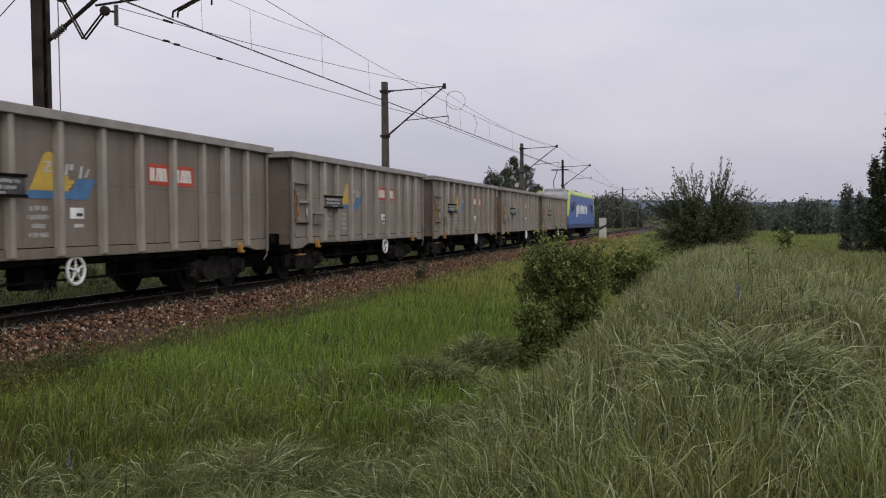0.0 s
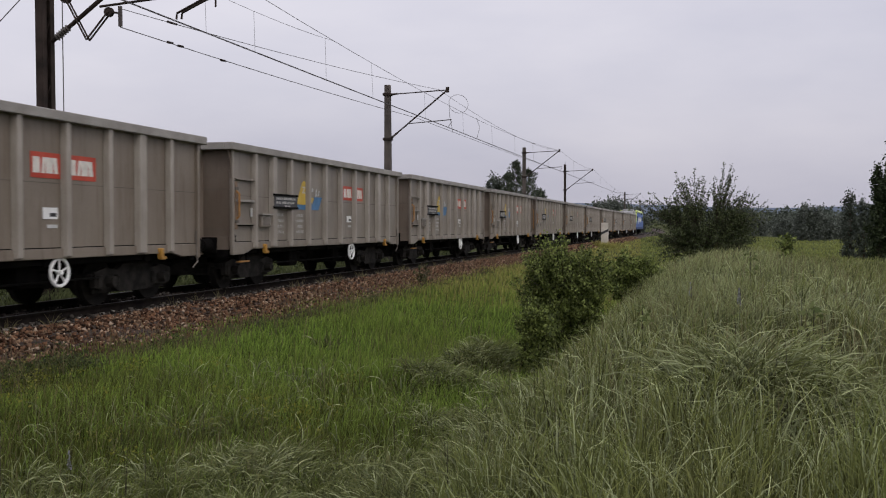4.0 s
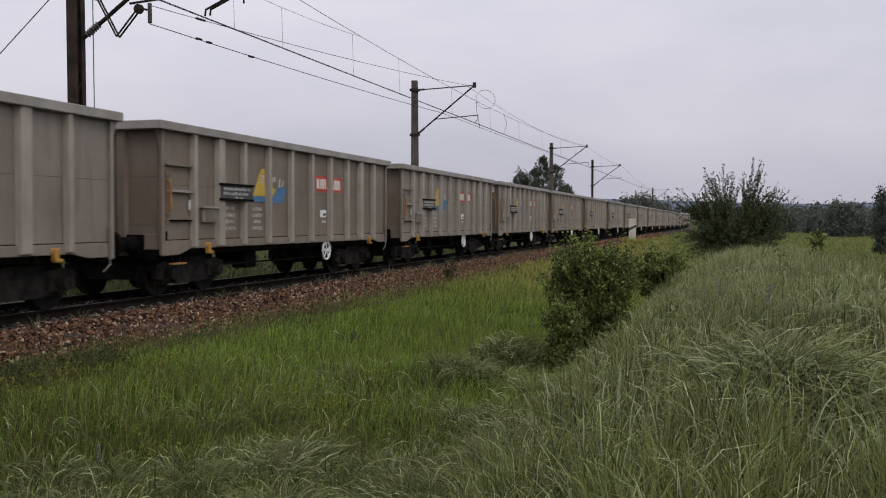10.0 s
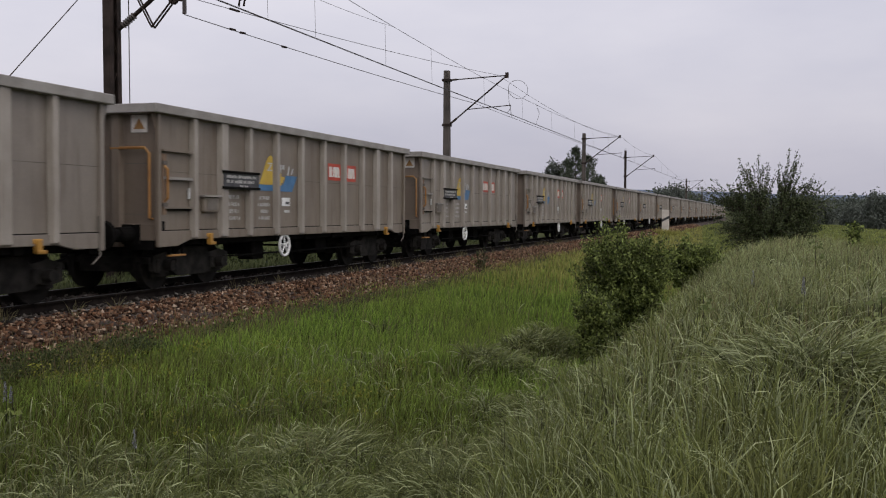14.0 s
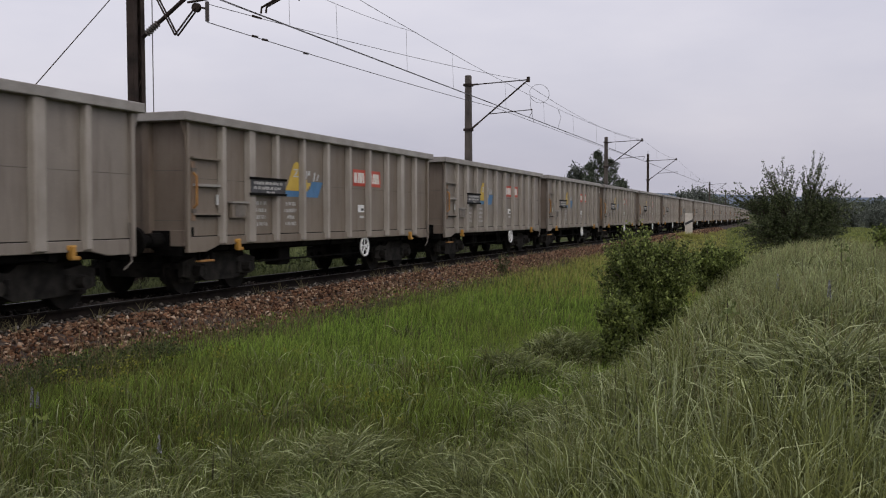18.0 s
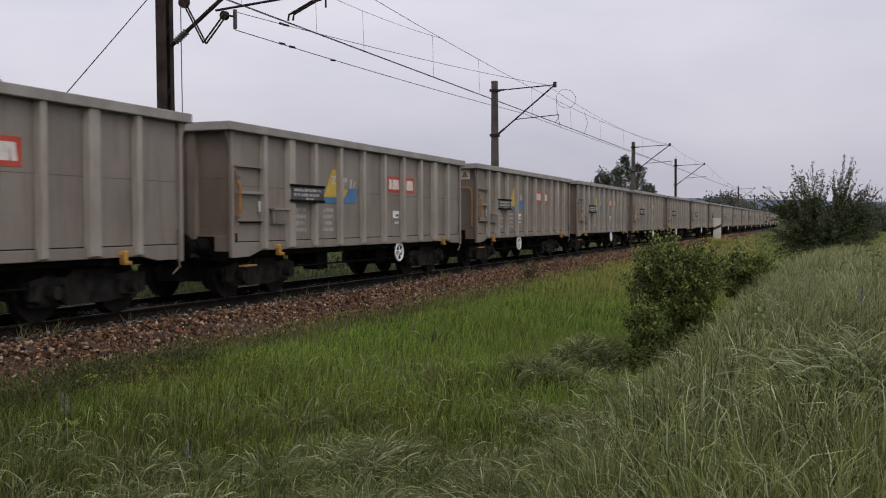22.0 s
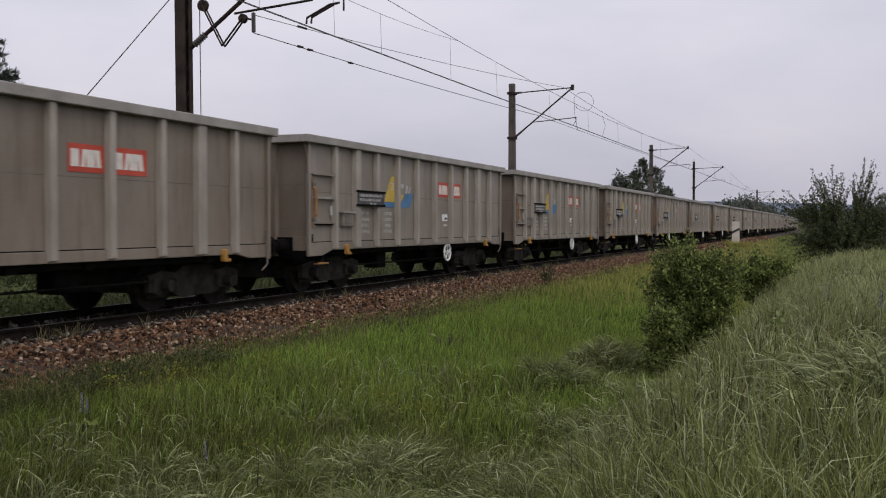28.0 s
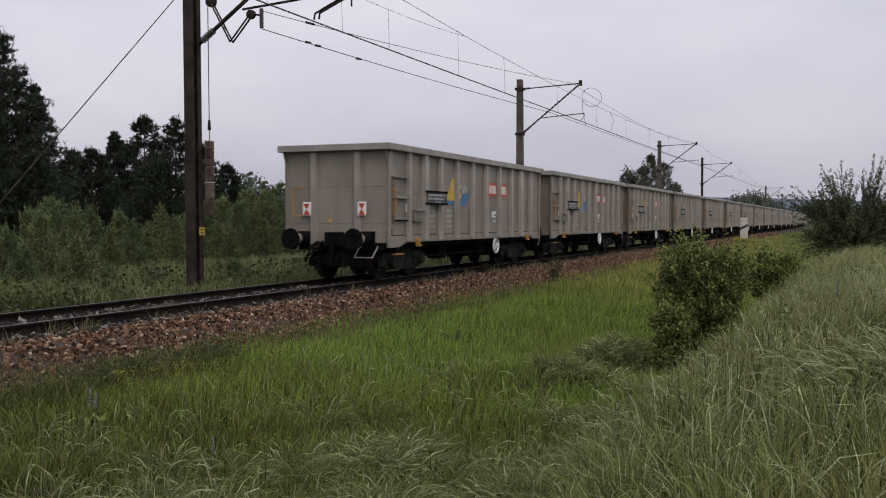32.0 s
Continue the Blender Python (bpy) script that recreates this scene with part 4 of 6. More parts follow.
    return w


def build_loco():
    e = new("electric_locomotive")
    tagged(e, "blue and lime electric locomotive with grey roof pulling the train", "locomotive")
    outline = [(-10.0, 1.15), (-10.0, 2.1), (-9.1, 3.7), (-8.7, 3.95), (8.7, 3.95), (9.1, 3.7), (10.0, 2.1), (10.0, 1.15)]
    body = part("body", Geo().prism(outline, 2.9, lambda u, v, w: (u, w - 1.45, v)), LOCO_BLUE, e, "deep blue loco body", 0.06)
    part("sill", Geo().box(-9.9, 9.9, -1.47, 1.47, 0.95, 1.3), LOCO_DARK, e, "dark blue lower sill")
    for sx in (-1, 1):
        o = [(sx * 9.97, 1.9), (sx * 10.02, 1.9), (sx * 10.02, 2.12), (sx * 9.12, 3.72), (sx * 8.7, 3.97), (sx * 8.1, 3.97), (sx * 8.8, 3.50), (sx * 9.6, 2.2)]
        part("cab_flash", Geo().prism(o, 2.94, lambda u, v, w: (u, w - 1.47, v)), LOCO_LIME, e, "lime flash along the cab's edge", 0.02)
        # grey of the sky reflected in the windscreen, painted on the cab front
        part("cab_front", Geo().prism([(sx * 10.0, 1.25), (sx * 10.05, 1.25), (sx * 10.05, 2.14), (sx * 9.15, 3.75), (sx * 8.7, 4.0), (sx * 8.5, 3.88), (sx * 9.1, 3.6)], 2.6, lambda u, v, w: (u, w - 1.3, v)), LOCO_GREY, e, "cab front painted in the windscreen's reflected sky grey")
        part("windscreen", Geo().prism([(sx * 10.0, 2.2), (sx * 10.08, 2.2), (sx * 9.44, 3.37), (sx * 9.36, 3.37)], 2.2, lambda u, v, w: (u, w - 1.15, v)), GLASS, e, "dark windscreen")
        for y in (-0.875, 0.875):
            part("buffer", Geo().rod((sx * 9.95, y, 1.06), (sx * 10.35, y, 1.06), 0.12, 0.1, 12).rod((sx * 10.33, y, 1.06), (sx * 10.38, y, 1.06), 0.24, 0.24, 16), UNDER, e)
        b = part("bogie", shared("bogie", bogie_frame), UNDER, e)
        b.location.x = sx * 6.2
        for dx in (-1.9, 0, 1.9):
            ws = wheelset(b, dx)
            ws.scale = (1.2, 1, 1.2)
            ws.location.z = 0.56
        part("bogie_skirt", Geo().box(sx * 6.2 - 2.6, sx * 6.2 + 2.6, -1.2, 1.2, 0.5, 0.95), UNDER, e)
    for sy in (-1, 1):
        part("roof_edge", Geo().prism([(1.2, 3.9), (1.475, 3.74), (1.475, 3.84), (1.28, 4.16), (1.2, 4.16)], 17.0, lambda u, v, w, sy=sy: (w - 8.5, sy * u, v)), LOCO_LIME, e, "lime roof edge")
        for x in (-7.6, 7.6):
            part("side_window", Geo().box(x - 0.35, x + 0.35, *sorted((sy * 1.44, sy * 1.478)), 2.35, 3.1), GLASS, e)
        for x in (-6.3, 5.6):
            part("vent_grille", Geo().box(x - 0.7, x + 0.7, *sorted((sy * 1.44, sy * 1.47)), 2.5, 3.2), LOCO_DARK, e, "dark blue vent grille")
        for i, x in enumerate((-4.4, -3.2, -2.0, -0.8, 0.4, 1.6, 2.8)):
            part("letter_bar", Geo().box(x - 0.38, x + 0.38 - 0.1 * (i % 3), *sorted((sy * 1.44, sy * 1.482)), 2.2 - 0.3 * (i == 0), 2.9 + 0.12 * (i % 2)), WHITE, e)
    part("roof", Geo().box(-8.4, 8.4, -1.19, 1.19, 3.85, 4.05), LOCO_GREY, e, "grey roof", 0.05)
    for x, hw, top in ((-7.2, 0.9, 4.32), (-2.6, 1.2, 4.3), (0.6, 1.2, 4.34), (4.2, 1.3, 4.3), (7.0, 0.8, 4.22)):
        part("roof_box", Geo().box(x - hw, x + hw, -0.85, 0.85, 3.9, top), LOCO_GREY if x < -5 else UNDER, e, "grey roof housing" if x < -5 else "dark roof gear", 0.06)
    p = Geo()
    for y in (-0.5, 0.5):
        p.path([(-4.2, y, 3.95), (-5.9, y * 0.8, 4.95), (-4.4, y * 0.5, 6.05)], 0.035)
    p.box(-4.6, -4.35, -0.75, 0.75, 6.03, 6.12)
    p.box(-4.9, -3.6, -0.6, 0.6, 3.9, 4.02)
    part("pantograph", p, UNDER, e, "raised pantograph")
    return e


COUNT, PITCH = 52, 14.04
VARIANT_A = (47, 40, 31, 28, 27, 19, 16, 9, 5, 4)
WARNED = (50, 47, 45, 40, 38, 35, 31, 28, 27, 24, 19, 16, 11, 9, 5, 4)
DUSTY = (49, 47, 46, 44, 41, 38, 36, 33, 30, 27, 25, 21, 18, 16, 13, 11, 8, 5, 4, 2)
KINDS = {}
WAGONS = []
for k in range(COUNT):
    kind = ("A" if k in VARIANT_A else "B", k in DUSTY, k in WARNED, k == 0)
    if kind not in KINDS:
        KINDS[kind] = build_wagon(kind[0], PAINT_DIRTY if kind[1] else PAINT, kind[2], kind[3])
        WAGONS.append(KINDS[kind])
    else:
        WAGONS.append(copy_thing(KINDS[kind], Matrix()))
LOCO = build_loco()


# ---------------------------------------------------------------- overhead line
def concrete_mast(s, lat, top):
    m = new("catenary_mast")
    m.matrix_world = Matrix.Translation(on_track(s, lat, 0)) @ pose(0, 0, 0, 0, 0, track_turn(s))
    tagged(m, "weathered concrete catenary mast with steel bracket", "catenary mast", "masts along the line")
    g = Geo()
    g.v = [(x, y, z) for z, h in ((-1.2, 0.19), (top, 0.135)) for x, y in ((-h, -h), (h, -h), (h, h), (-h, h))]
    g.f = [(3, 2, 1, 0), (4, 5, 6, 7), (0, 1, 5, 4), (1, 2, 6, 5), (2, 3, 7, 6), (3, 0, 4, 7)]
    part("post", g, CONCRETE, m, "weathered concrete post", 0.02)
    return m


def bracket(m, reach, z_top, z_low):
    """Cantilever: tie at the top, inclined tube from low on the mast to the tip, steady arm below; its end carries the wires."""
    tip = Vector((reach, 0, z_top))
    part("top_tie", Geo().rod((0.1, 0, z_top - 0.12), tip, 0.028, 0.028, 8), MAST, m, "dark steel tie")
    part("tie_insulator", Geo().rod((0.14, 0, z_top - 0.12), (0.5, 0, z_top - 0.10), 0.05, 0.05, 10), INSUL, m)
    part("cantilever_tube", Geo().rod((0.1, 0, z_low), tip, 0.038, 0.038, 8), MAST, m, "inclined dark steel tube")
    a, b = Vector((0.1, 0, z_low)), tip
    part("tube_insulator", Geo().rod(a.lerp(b, 0.04), a.lerp(b, 0.14), 0.055, 0.055, 10), INSUL, m)
    part("tip_clamp", Geo().box(reach - 0.07, reach + 0.07, -0.06, 0.06, z_top - 0.12, z_top + 0.14), MAST, m)
    k = a.lerp(b, 0.32)
    part("steady_arm", Geo().rod(k, (reach + 0.2, 0, k.z + 0.14), 0.022, 0.022, 8), MAST, m)
    part("registration_drop", Geo().path([(reach + 0.17, 0, k.z + 0.13), (reach + 0.2, 0, k.z + 0.02), (reach + 0.02, 0, 6.29)], 0.014, 6), MAST, m)
    for z in (z_top - 0.12, z_low):
        part("mast_band", Geo().box(-0.2, 0.2, -0.2, 0.2, z - 0.06, z + 0.06), MAST, m)


def steel_mast(s, lat, top, spread=0.22, shift=0.0):
    m = new("catenary_mast")
    m.matrix_world = Matrix.Translation(on_track(s, lat, 0)) @ pose(0, 0, 0, 0, 0, track_turn(s))
    tagged(m, "dark steel twin-channel catenary mast with steel bracket", "catenary mast", "masts along the line")
    for y in (-1, 1):
        g = Geo()
        g.box(-0.10, 0.10, shift + y * spread - 0.012, shift + y * spread + 0.012, -1.2, top)
        for x in (-0.09, 0.09):
            g.box(x - 0.012, x + 0.012, *sorted((shift + y * spread, shift + y * (spread - 0.13))), -1.2, top)
        part("mast_channel", g, MAST, m)
    z, i = -0.2, 0
    while z < top - 0.3:
        a, b = (shift + spread, shift - spread) if i % 2 else (shift - spread, shift + spread)
        part("lacing_bar", Geo().rod((0.07, a, z), (0.07, b, z + 0.75), 0.012, 0.012, 4).rod((-0.07, b, z), (-0.07, a, z + 0.75), 0.012, 0.012, 4), MAST, m)
        z += 0.75
        i += 1
    part("footing", Geo().box(-0.3, 0.3, -0.38, 0.38, -1.4, -0.36), CONCRETE, m, "concrete footing", 0.03)
    return m


M2 = concrete_mast(24.2, -3.1, 8.45)
bracket(M2, 3.05, 8.1, 5.78)
M3 = concrete_mast(62.5, -3.2, 8.4)
bracket(M3, 3.1, 8.05, 5.8)
M4 = steel_mast(88.3, -3.2, 8.5)
bracket(M4, 3.1, 7.85, 5.6)
M5 = concrete_mast(176.5, -3.2, 8.4)
bracket(M5, 3.1, 8.0, 5.8)
M1 = steel_mast(-1.4, -3.17, 10.2, 0.205, -0.06)
M6 = concrete_mast(-40.0, -3.1, 8.45)
bracket(M6, 3.05, 8.1, 5.78)
M7 = concrete_mast(235.0, -3.2, 8.4)
bracket(M7, 3.1, 8.0, 5.8)


def tension_mast(m):
    """Bracket, tensioning lever, weights and guy of the anchor mast; x runs from the mast over the track."""
    part("cantilever_tube", Geo().rod((0.15, 0, 5.85), (3.05, 0, 7.85), 0.05, 0.05, 10), MAST, m, "inclined dark steel tube")
    ins = Geo().rod((0.26, 0, 5.93), (0.62, 0, 6.17), 0.045, 0.045, 10)
    for i in range(6):
        x = 0.29 + 0.058 * i
        ins.rod((x, 0, 5.85 + 2.0 * (x - 0.15) / 2.9), (x + 0.02, 0, 5.85 + 2.0 * (x - 0.13) / 2.9), 0.095, 0.075, 10)
    part("tube_insulator", ins, INSUL, m, "ribbed dark brown insulator")
    part("top_tie", Geo().rod((0.15, 0, 8.0), (3.05, 0, 7.9), 0.03, 0.03, 8), MAST, m)
    part("steady_arm", Geo().rod((1.45, 0, 6.60), (3.6, 0, 6.74), 0.03, 0.03, 8), MAST, m, "horizontal dark steel arm")
    for dx in (0.0, 0.13):
        part("registration_arm", Geo().path([(3.42 + dx, 0.02, 6.20), (3.44 + dx, 0.02, 6.34), (4.05 + dx, 0.02, 6.60), (4.3, 0.02, 6.62)], 0.026, 8), MAST, m, "bent dark steel arm")
    part("registration_drop", Geo().rod((4.42, 0, 6.78), (4.42, 0, 6.42), 0.022, 0.022, 6), MAST, m)
    for y in (-0.06, 0.06):
        part("lever_bar", Geo().rod((0.52, y, 6.9), (1.12, y, 5.84), 0.022, 0.022, 6), MAST, m)
        part("lever_bar", Geo().rod((1.12, y, 5.84), (1.7, y, 6.46), 0.022, 0.022, 6), MAST, m)
    part("lever_pulley", Geo().rod((0.54, -0.05, 6.87), (0.54, 0.05, 6.87), 0.14, 0.14, 16), MAST, m)
    part("lever_pulley", Geo().rod((1.69, -0.05, 6.46), (1.69, 0.05, 6.46), 0.11, 0.11, 16), MAST, m, "grey steel pulley")
    part("yoke", Geo().box(1.94, 2.03, -0.03, 0.03, 6.11, 6.58), INSUL, m, "dark wire yoke plate", 0.01)
    part("yoke_link", Geo().rod((1.75, 0, 6.46), (1.95, 0, 6.42), 0.025, 0.025, 6), MAST, m)
    part("weight_rope", Geo().rod((0.32, 0.16, 6.8), (0.32, 0.16, 3.5), 0.012, 0.012, 6), WIRE, m)
    for i in range(9):
        part("tension_weight", Geo().box(0.22, 0.40, 0.08, 0.25, 1.64 + 0.203 * i, 1.836 + 0.203 * i), RUSTY, m, "rust-stained concrete weight", 0.012)
    for z in (2.445, 3.467):
        part("weight_band", Geo().box(0.21, 0.41, 0.07, 0.26, z, z + 0.02), STENCIL, m, "pale band between the weights")
    part("rope_clamp", Geo().rod((0.32, 0.16, 3.75), (0.32, 0.16, 4.0), 0.045, 0.03, 8), MAST, m)
    part("number_plate", Geo().box(0.131, 0.14, -0.05, 0.17, 1.14, 1.34), YELLOW, m, "small yellow plate")
    for z in (1.28, 1.20):
        part("text_bar", Geo().box(0.141, 0.144, 0.0, 0.12, z - 0.02, z + 0.015), BLACK, m)


tension_mast(M1)


def wire(name, pts, r=0.008, label="thin dark overhead line wire", metal=None):
    ob = part(name, Geo().path(pts, r, 5), metal or WIRE)
    return tagged(ob, label, "overhead wire", "overhead wires")


def spanned(s0, l0, z0, s1, l1, z1, sag, n=12):
    """A wire hung between two places given along, across and above the line."""
    return [on_track(s0 + (s1 - s0) * i / n, l0 + (l1 - l0) * i / n, z0 + (z1 - z0) * i / n - 4 * sag * (i / n) * (1 - i / n)) for i in range(n + 1)]


# the running wires, hung from the anchor mast past the next one
MAIN = [(-40.0, 8.0, -1.3, 8.05, 1.0), (-1.3, 8.05, 62.5, 8.05, 0.72), (62.5, 8.05, 88.3, 7.9, 0.3), (88.3, 7.9, 176.5, 8.0, 1.4), (176.5, 8.0, 235.0, 8.0, 0.8)]
for s0, z0, s1, z1, sag in MAIN:
    wire("messenger_wire", spanned(s0, 0.0, z0, s1, 0.0, z1, sag, 16), 0.009)
    n = max(2, int((s1 - s0) // 7))
    for i in range(1, n):
        f = i / n
        zt = z0 + (z1 - z0) * f - 4 * sag * f * (1 - f)
        if s0 == -1.3 and f < 0.2:
            continue
        wire("dropper_wire", [on_track(s0 + (s1 - s0) * f, 0.0, zt), on_track(s0 + (s1 - s0) * f, 0.05, 6.27)], 0.005)
for s0, s1 in ((-40, 24.2), (24.2, 62.5), (62.5, 88.3), (88.3, 176.5), (176.5, 235.0)):
    for d in (0.0, 0.05):
        wire("contact_wire", spanned(s0, d, 6.27, s1, d, 6.27, 0.02, 8), 0.0095)
wire("stitch_wire", spanned(-8.0, 0.0, 7.65, 9.2, 0.0, 7.67, 0.33), 0.006)
for s, z in ((-3.0, 7.36), (0.4, 7.33), (3.1, 7.36), (8.3, 7.62)):
    wire("dropper_wire", [on_track(s, 0.0, z), on_track(s, 0.03, 6.28)], 0.005)
# the wires that end at the anchor mast
wire("anchored_messenger", spanned(-1.3, -1.28, 6.56, 22.6, -0.05, 7.9, 0.12), 0.009)
wire("anchored_messenger", spanned(22.6, -0.05, 7.9, 62.5, 0.0, 8.0, 0.5), 0.009)
wire("anchored_contact_wire", spanned(-1.3, -1.25, 6.12, 19.0, -0.12, 6.2, 0.06), 0.011)
wire("anchored_contact_wire", spanned(19.0, -0.12, 6.2, 62.5, -0.05, 6.3, 0.05), 0.010)
for s, l, z in ((0.5, -1.1, 6.10), (0.95, -1.07, 6.09), (3.0, -0.95, 6.06), (0.6, -1.15, 6.63)):
    a, b = on_track(s, l, z), on_track(s + (0.4 if z > 6.5 else 0.22), l + 0.02, z + 0.01)
    tagged(part("wire_clamp", Geo().rod(a, b, 0.032, 0.028, 8), MAST), "dark clamp on the overhead wire", "wire clamp", "overhead clamps")
# jumper loop behind the second mast
loop = [on_track(27.0, -0.5, 6.3), on_track(27.1, -0.7, 7.2), on_track(27.2, -0.75, 7.8)]
for i in range(14):
    an = math.radians(165 - 25 * i)
    loop.append(on_track(27.6 + 0.42 * math.cos(an), -0.35 + 0.42 * math.cos(an), 7.85 + 0.48 * math.sin(an)))
wire("jumper_loop", loop, 0.011, "looped copper jumper between overhead wires")
wire("jumper_wire", [on_track(30.2, 0.0, 7.4), on_track(30.6, 0.1, 6.9), on_track(30.3, 0.0, 6.28)], 0.010, "curved jumper between overhead wires")
# guy rope of the anchor mast
wire("guy_rope", [on_track(-1.5, -3.1, 7.46), on_track(-9.6, -3.1, -0.15)], 0.012, "dark steel guy rope of the anchor mast", MAST)


# ---------------------------------------------------------------- white board by the line
def build_board():
    b = new("lineside_board")
    base = on_track(71.0, 3.0, 0)
    base.z = float(ground_z([base.x], [base.y])[0])
    b.matrix_world = Matrix.Translation(base) @ pose(0, 0, 0, 0, 0, track_turn(71) + 4)
    tagged(b, "cream-white upright lineside board with a black slanting stripe", "railway sign")
    part("panel", Geo().box(-0.34, 0.34, -0.03, 0.03, 0.0, 2.36), BOARD, b, bevel=0.008)
    part("stripe", Geo().prism([(-0.34, 1.22), (0.34, 1.56), (0.34, 1.80), (-0.34, 1.46)], -0.004, lambda u, v, w: (u, -0.031 + w, v)), BLACK, b, "black slanting stripe")


build_board()


# ---------------------------------------------------------------- plants
def polar(az, dist):
    """A place by its bearing (degrees right of +y) and distance from the origin, on the ground."""
    x, y = dist * math.sin(radians(az)), dist * math.cos(radians(az))
    return Vector((x, y, float(ground_z([x], [y])[0])))


def leaf_mesh(name, centres, size, rng, material, flat=0.0, aspect=1.7):
    """Leaves as folded quads at the given places, turned at random."""
    c = np.asarray(centres, float)
    n = len(c)
    u = rng.normal(size=(n, 3))
    u[:, 2] *= 1 - flat
    u /= np.linalg.norm(u, axis=1)[:, None]
    w = rng.normal(size=(n, 3))
    w -= u * np.sum(u * w, 1)[:, None]
    w /= np.linalg.norm(w, axis=1)[:, None]
    sz = (size * rng.uniform(0.6, 1.3, n))[:, None]
    a, b = u * sz * aspect / 2, w * sz / 2
    v = np.stack([c - a, c + b - a * 0.1, c + a, c - b - a * 0.1], 1).reshape(-1, 3)
    q = np.arange(4 * n).reshape(n, 4)
    return quick(name, v, q, material)


def bushy(name, label, base, turn, lobes, twigs, per, leaf, material, seed, category="bush", jitter=0.05, inner=0.35):
    """A bush or small tree: twigs run from the root into lobes (x, y, z, rx, ry, rz, share); leaves sit along their outer part."""
    rng = np.random.default_rng(seed)
    t = new(name)
    t.matrix_world = Matrix.Translation(base) @ pose(0, 0, 0, 0, 0, turn)
    tagged(t, label, category)
    g, pts = Geo(), []
    total = sum(o[6] for o in lobes)
    for x, y, z, rx, ry, rz, share in lobes:
        hub = Vector((x * 0.55, y * 0.55, z * 0.6))
        root = Vector((rng.uniform(-0.12, 0.12), rng.uniform(-0.12, 0.12), -0.15))
        g.rod(root, hub, 0.02 + 0.008 * z, 0.012 + 0.004 * z, 6)
        for _ in range(max(3, int(twigs * share / total))):
            d = rng.normal(size=3)
            d /= np.linalg.norm(d)
            k = rng.uniform(0.55, 1.12) * (1 + 0.22 * math.sin(5 * d[0] + 3 * d[2] + x * 7) + 0.12 * math.sin(11 * d[1] + 9 * d[2]))
            end = Vector((x + d[0] * rx * k, y + d[1] * ry * k, max(0.02, z + d[2] * rz * k)))
            mid = hub.lerp(end, 0.5) + Vector(rng.normal(0, 0.06, 3)) + Vector((0, 0, 0.06))
            g.rod(hub, mid, 0.009, 0.006, 4)
            g.rod(mid, end, 0.006, 0.002, 3)
            a, b, c = np.array(hub), np.array(mid), np.array(end)
            f = rng.uniform(inner, 1.04, per)[:, None]
            line = (1 - f) ** 2 * a + 2 * f * (1 - f) * b + f * f * c
            pts.append(line + rng.normal(0, jitter, (per, 3)) * (1.25 - 0.6 * f))
    pts = np.concatenate(pts)
    pts = pts[pts[:, 2] > 0.0]
    part("trunk", g, TWIG, t, "thin dark woody stems")
    part("crown", leaf_mesh("crown", pts, leaf, rng, material), material, t)
    return t


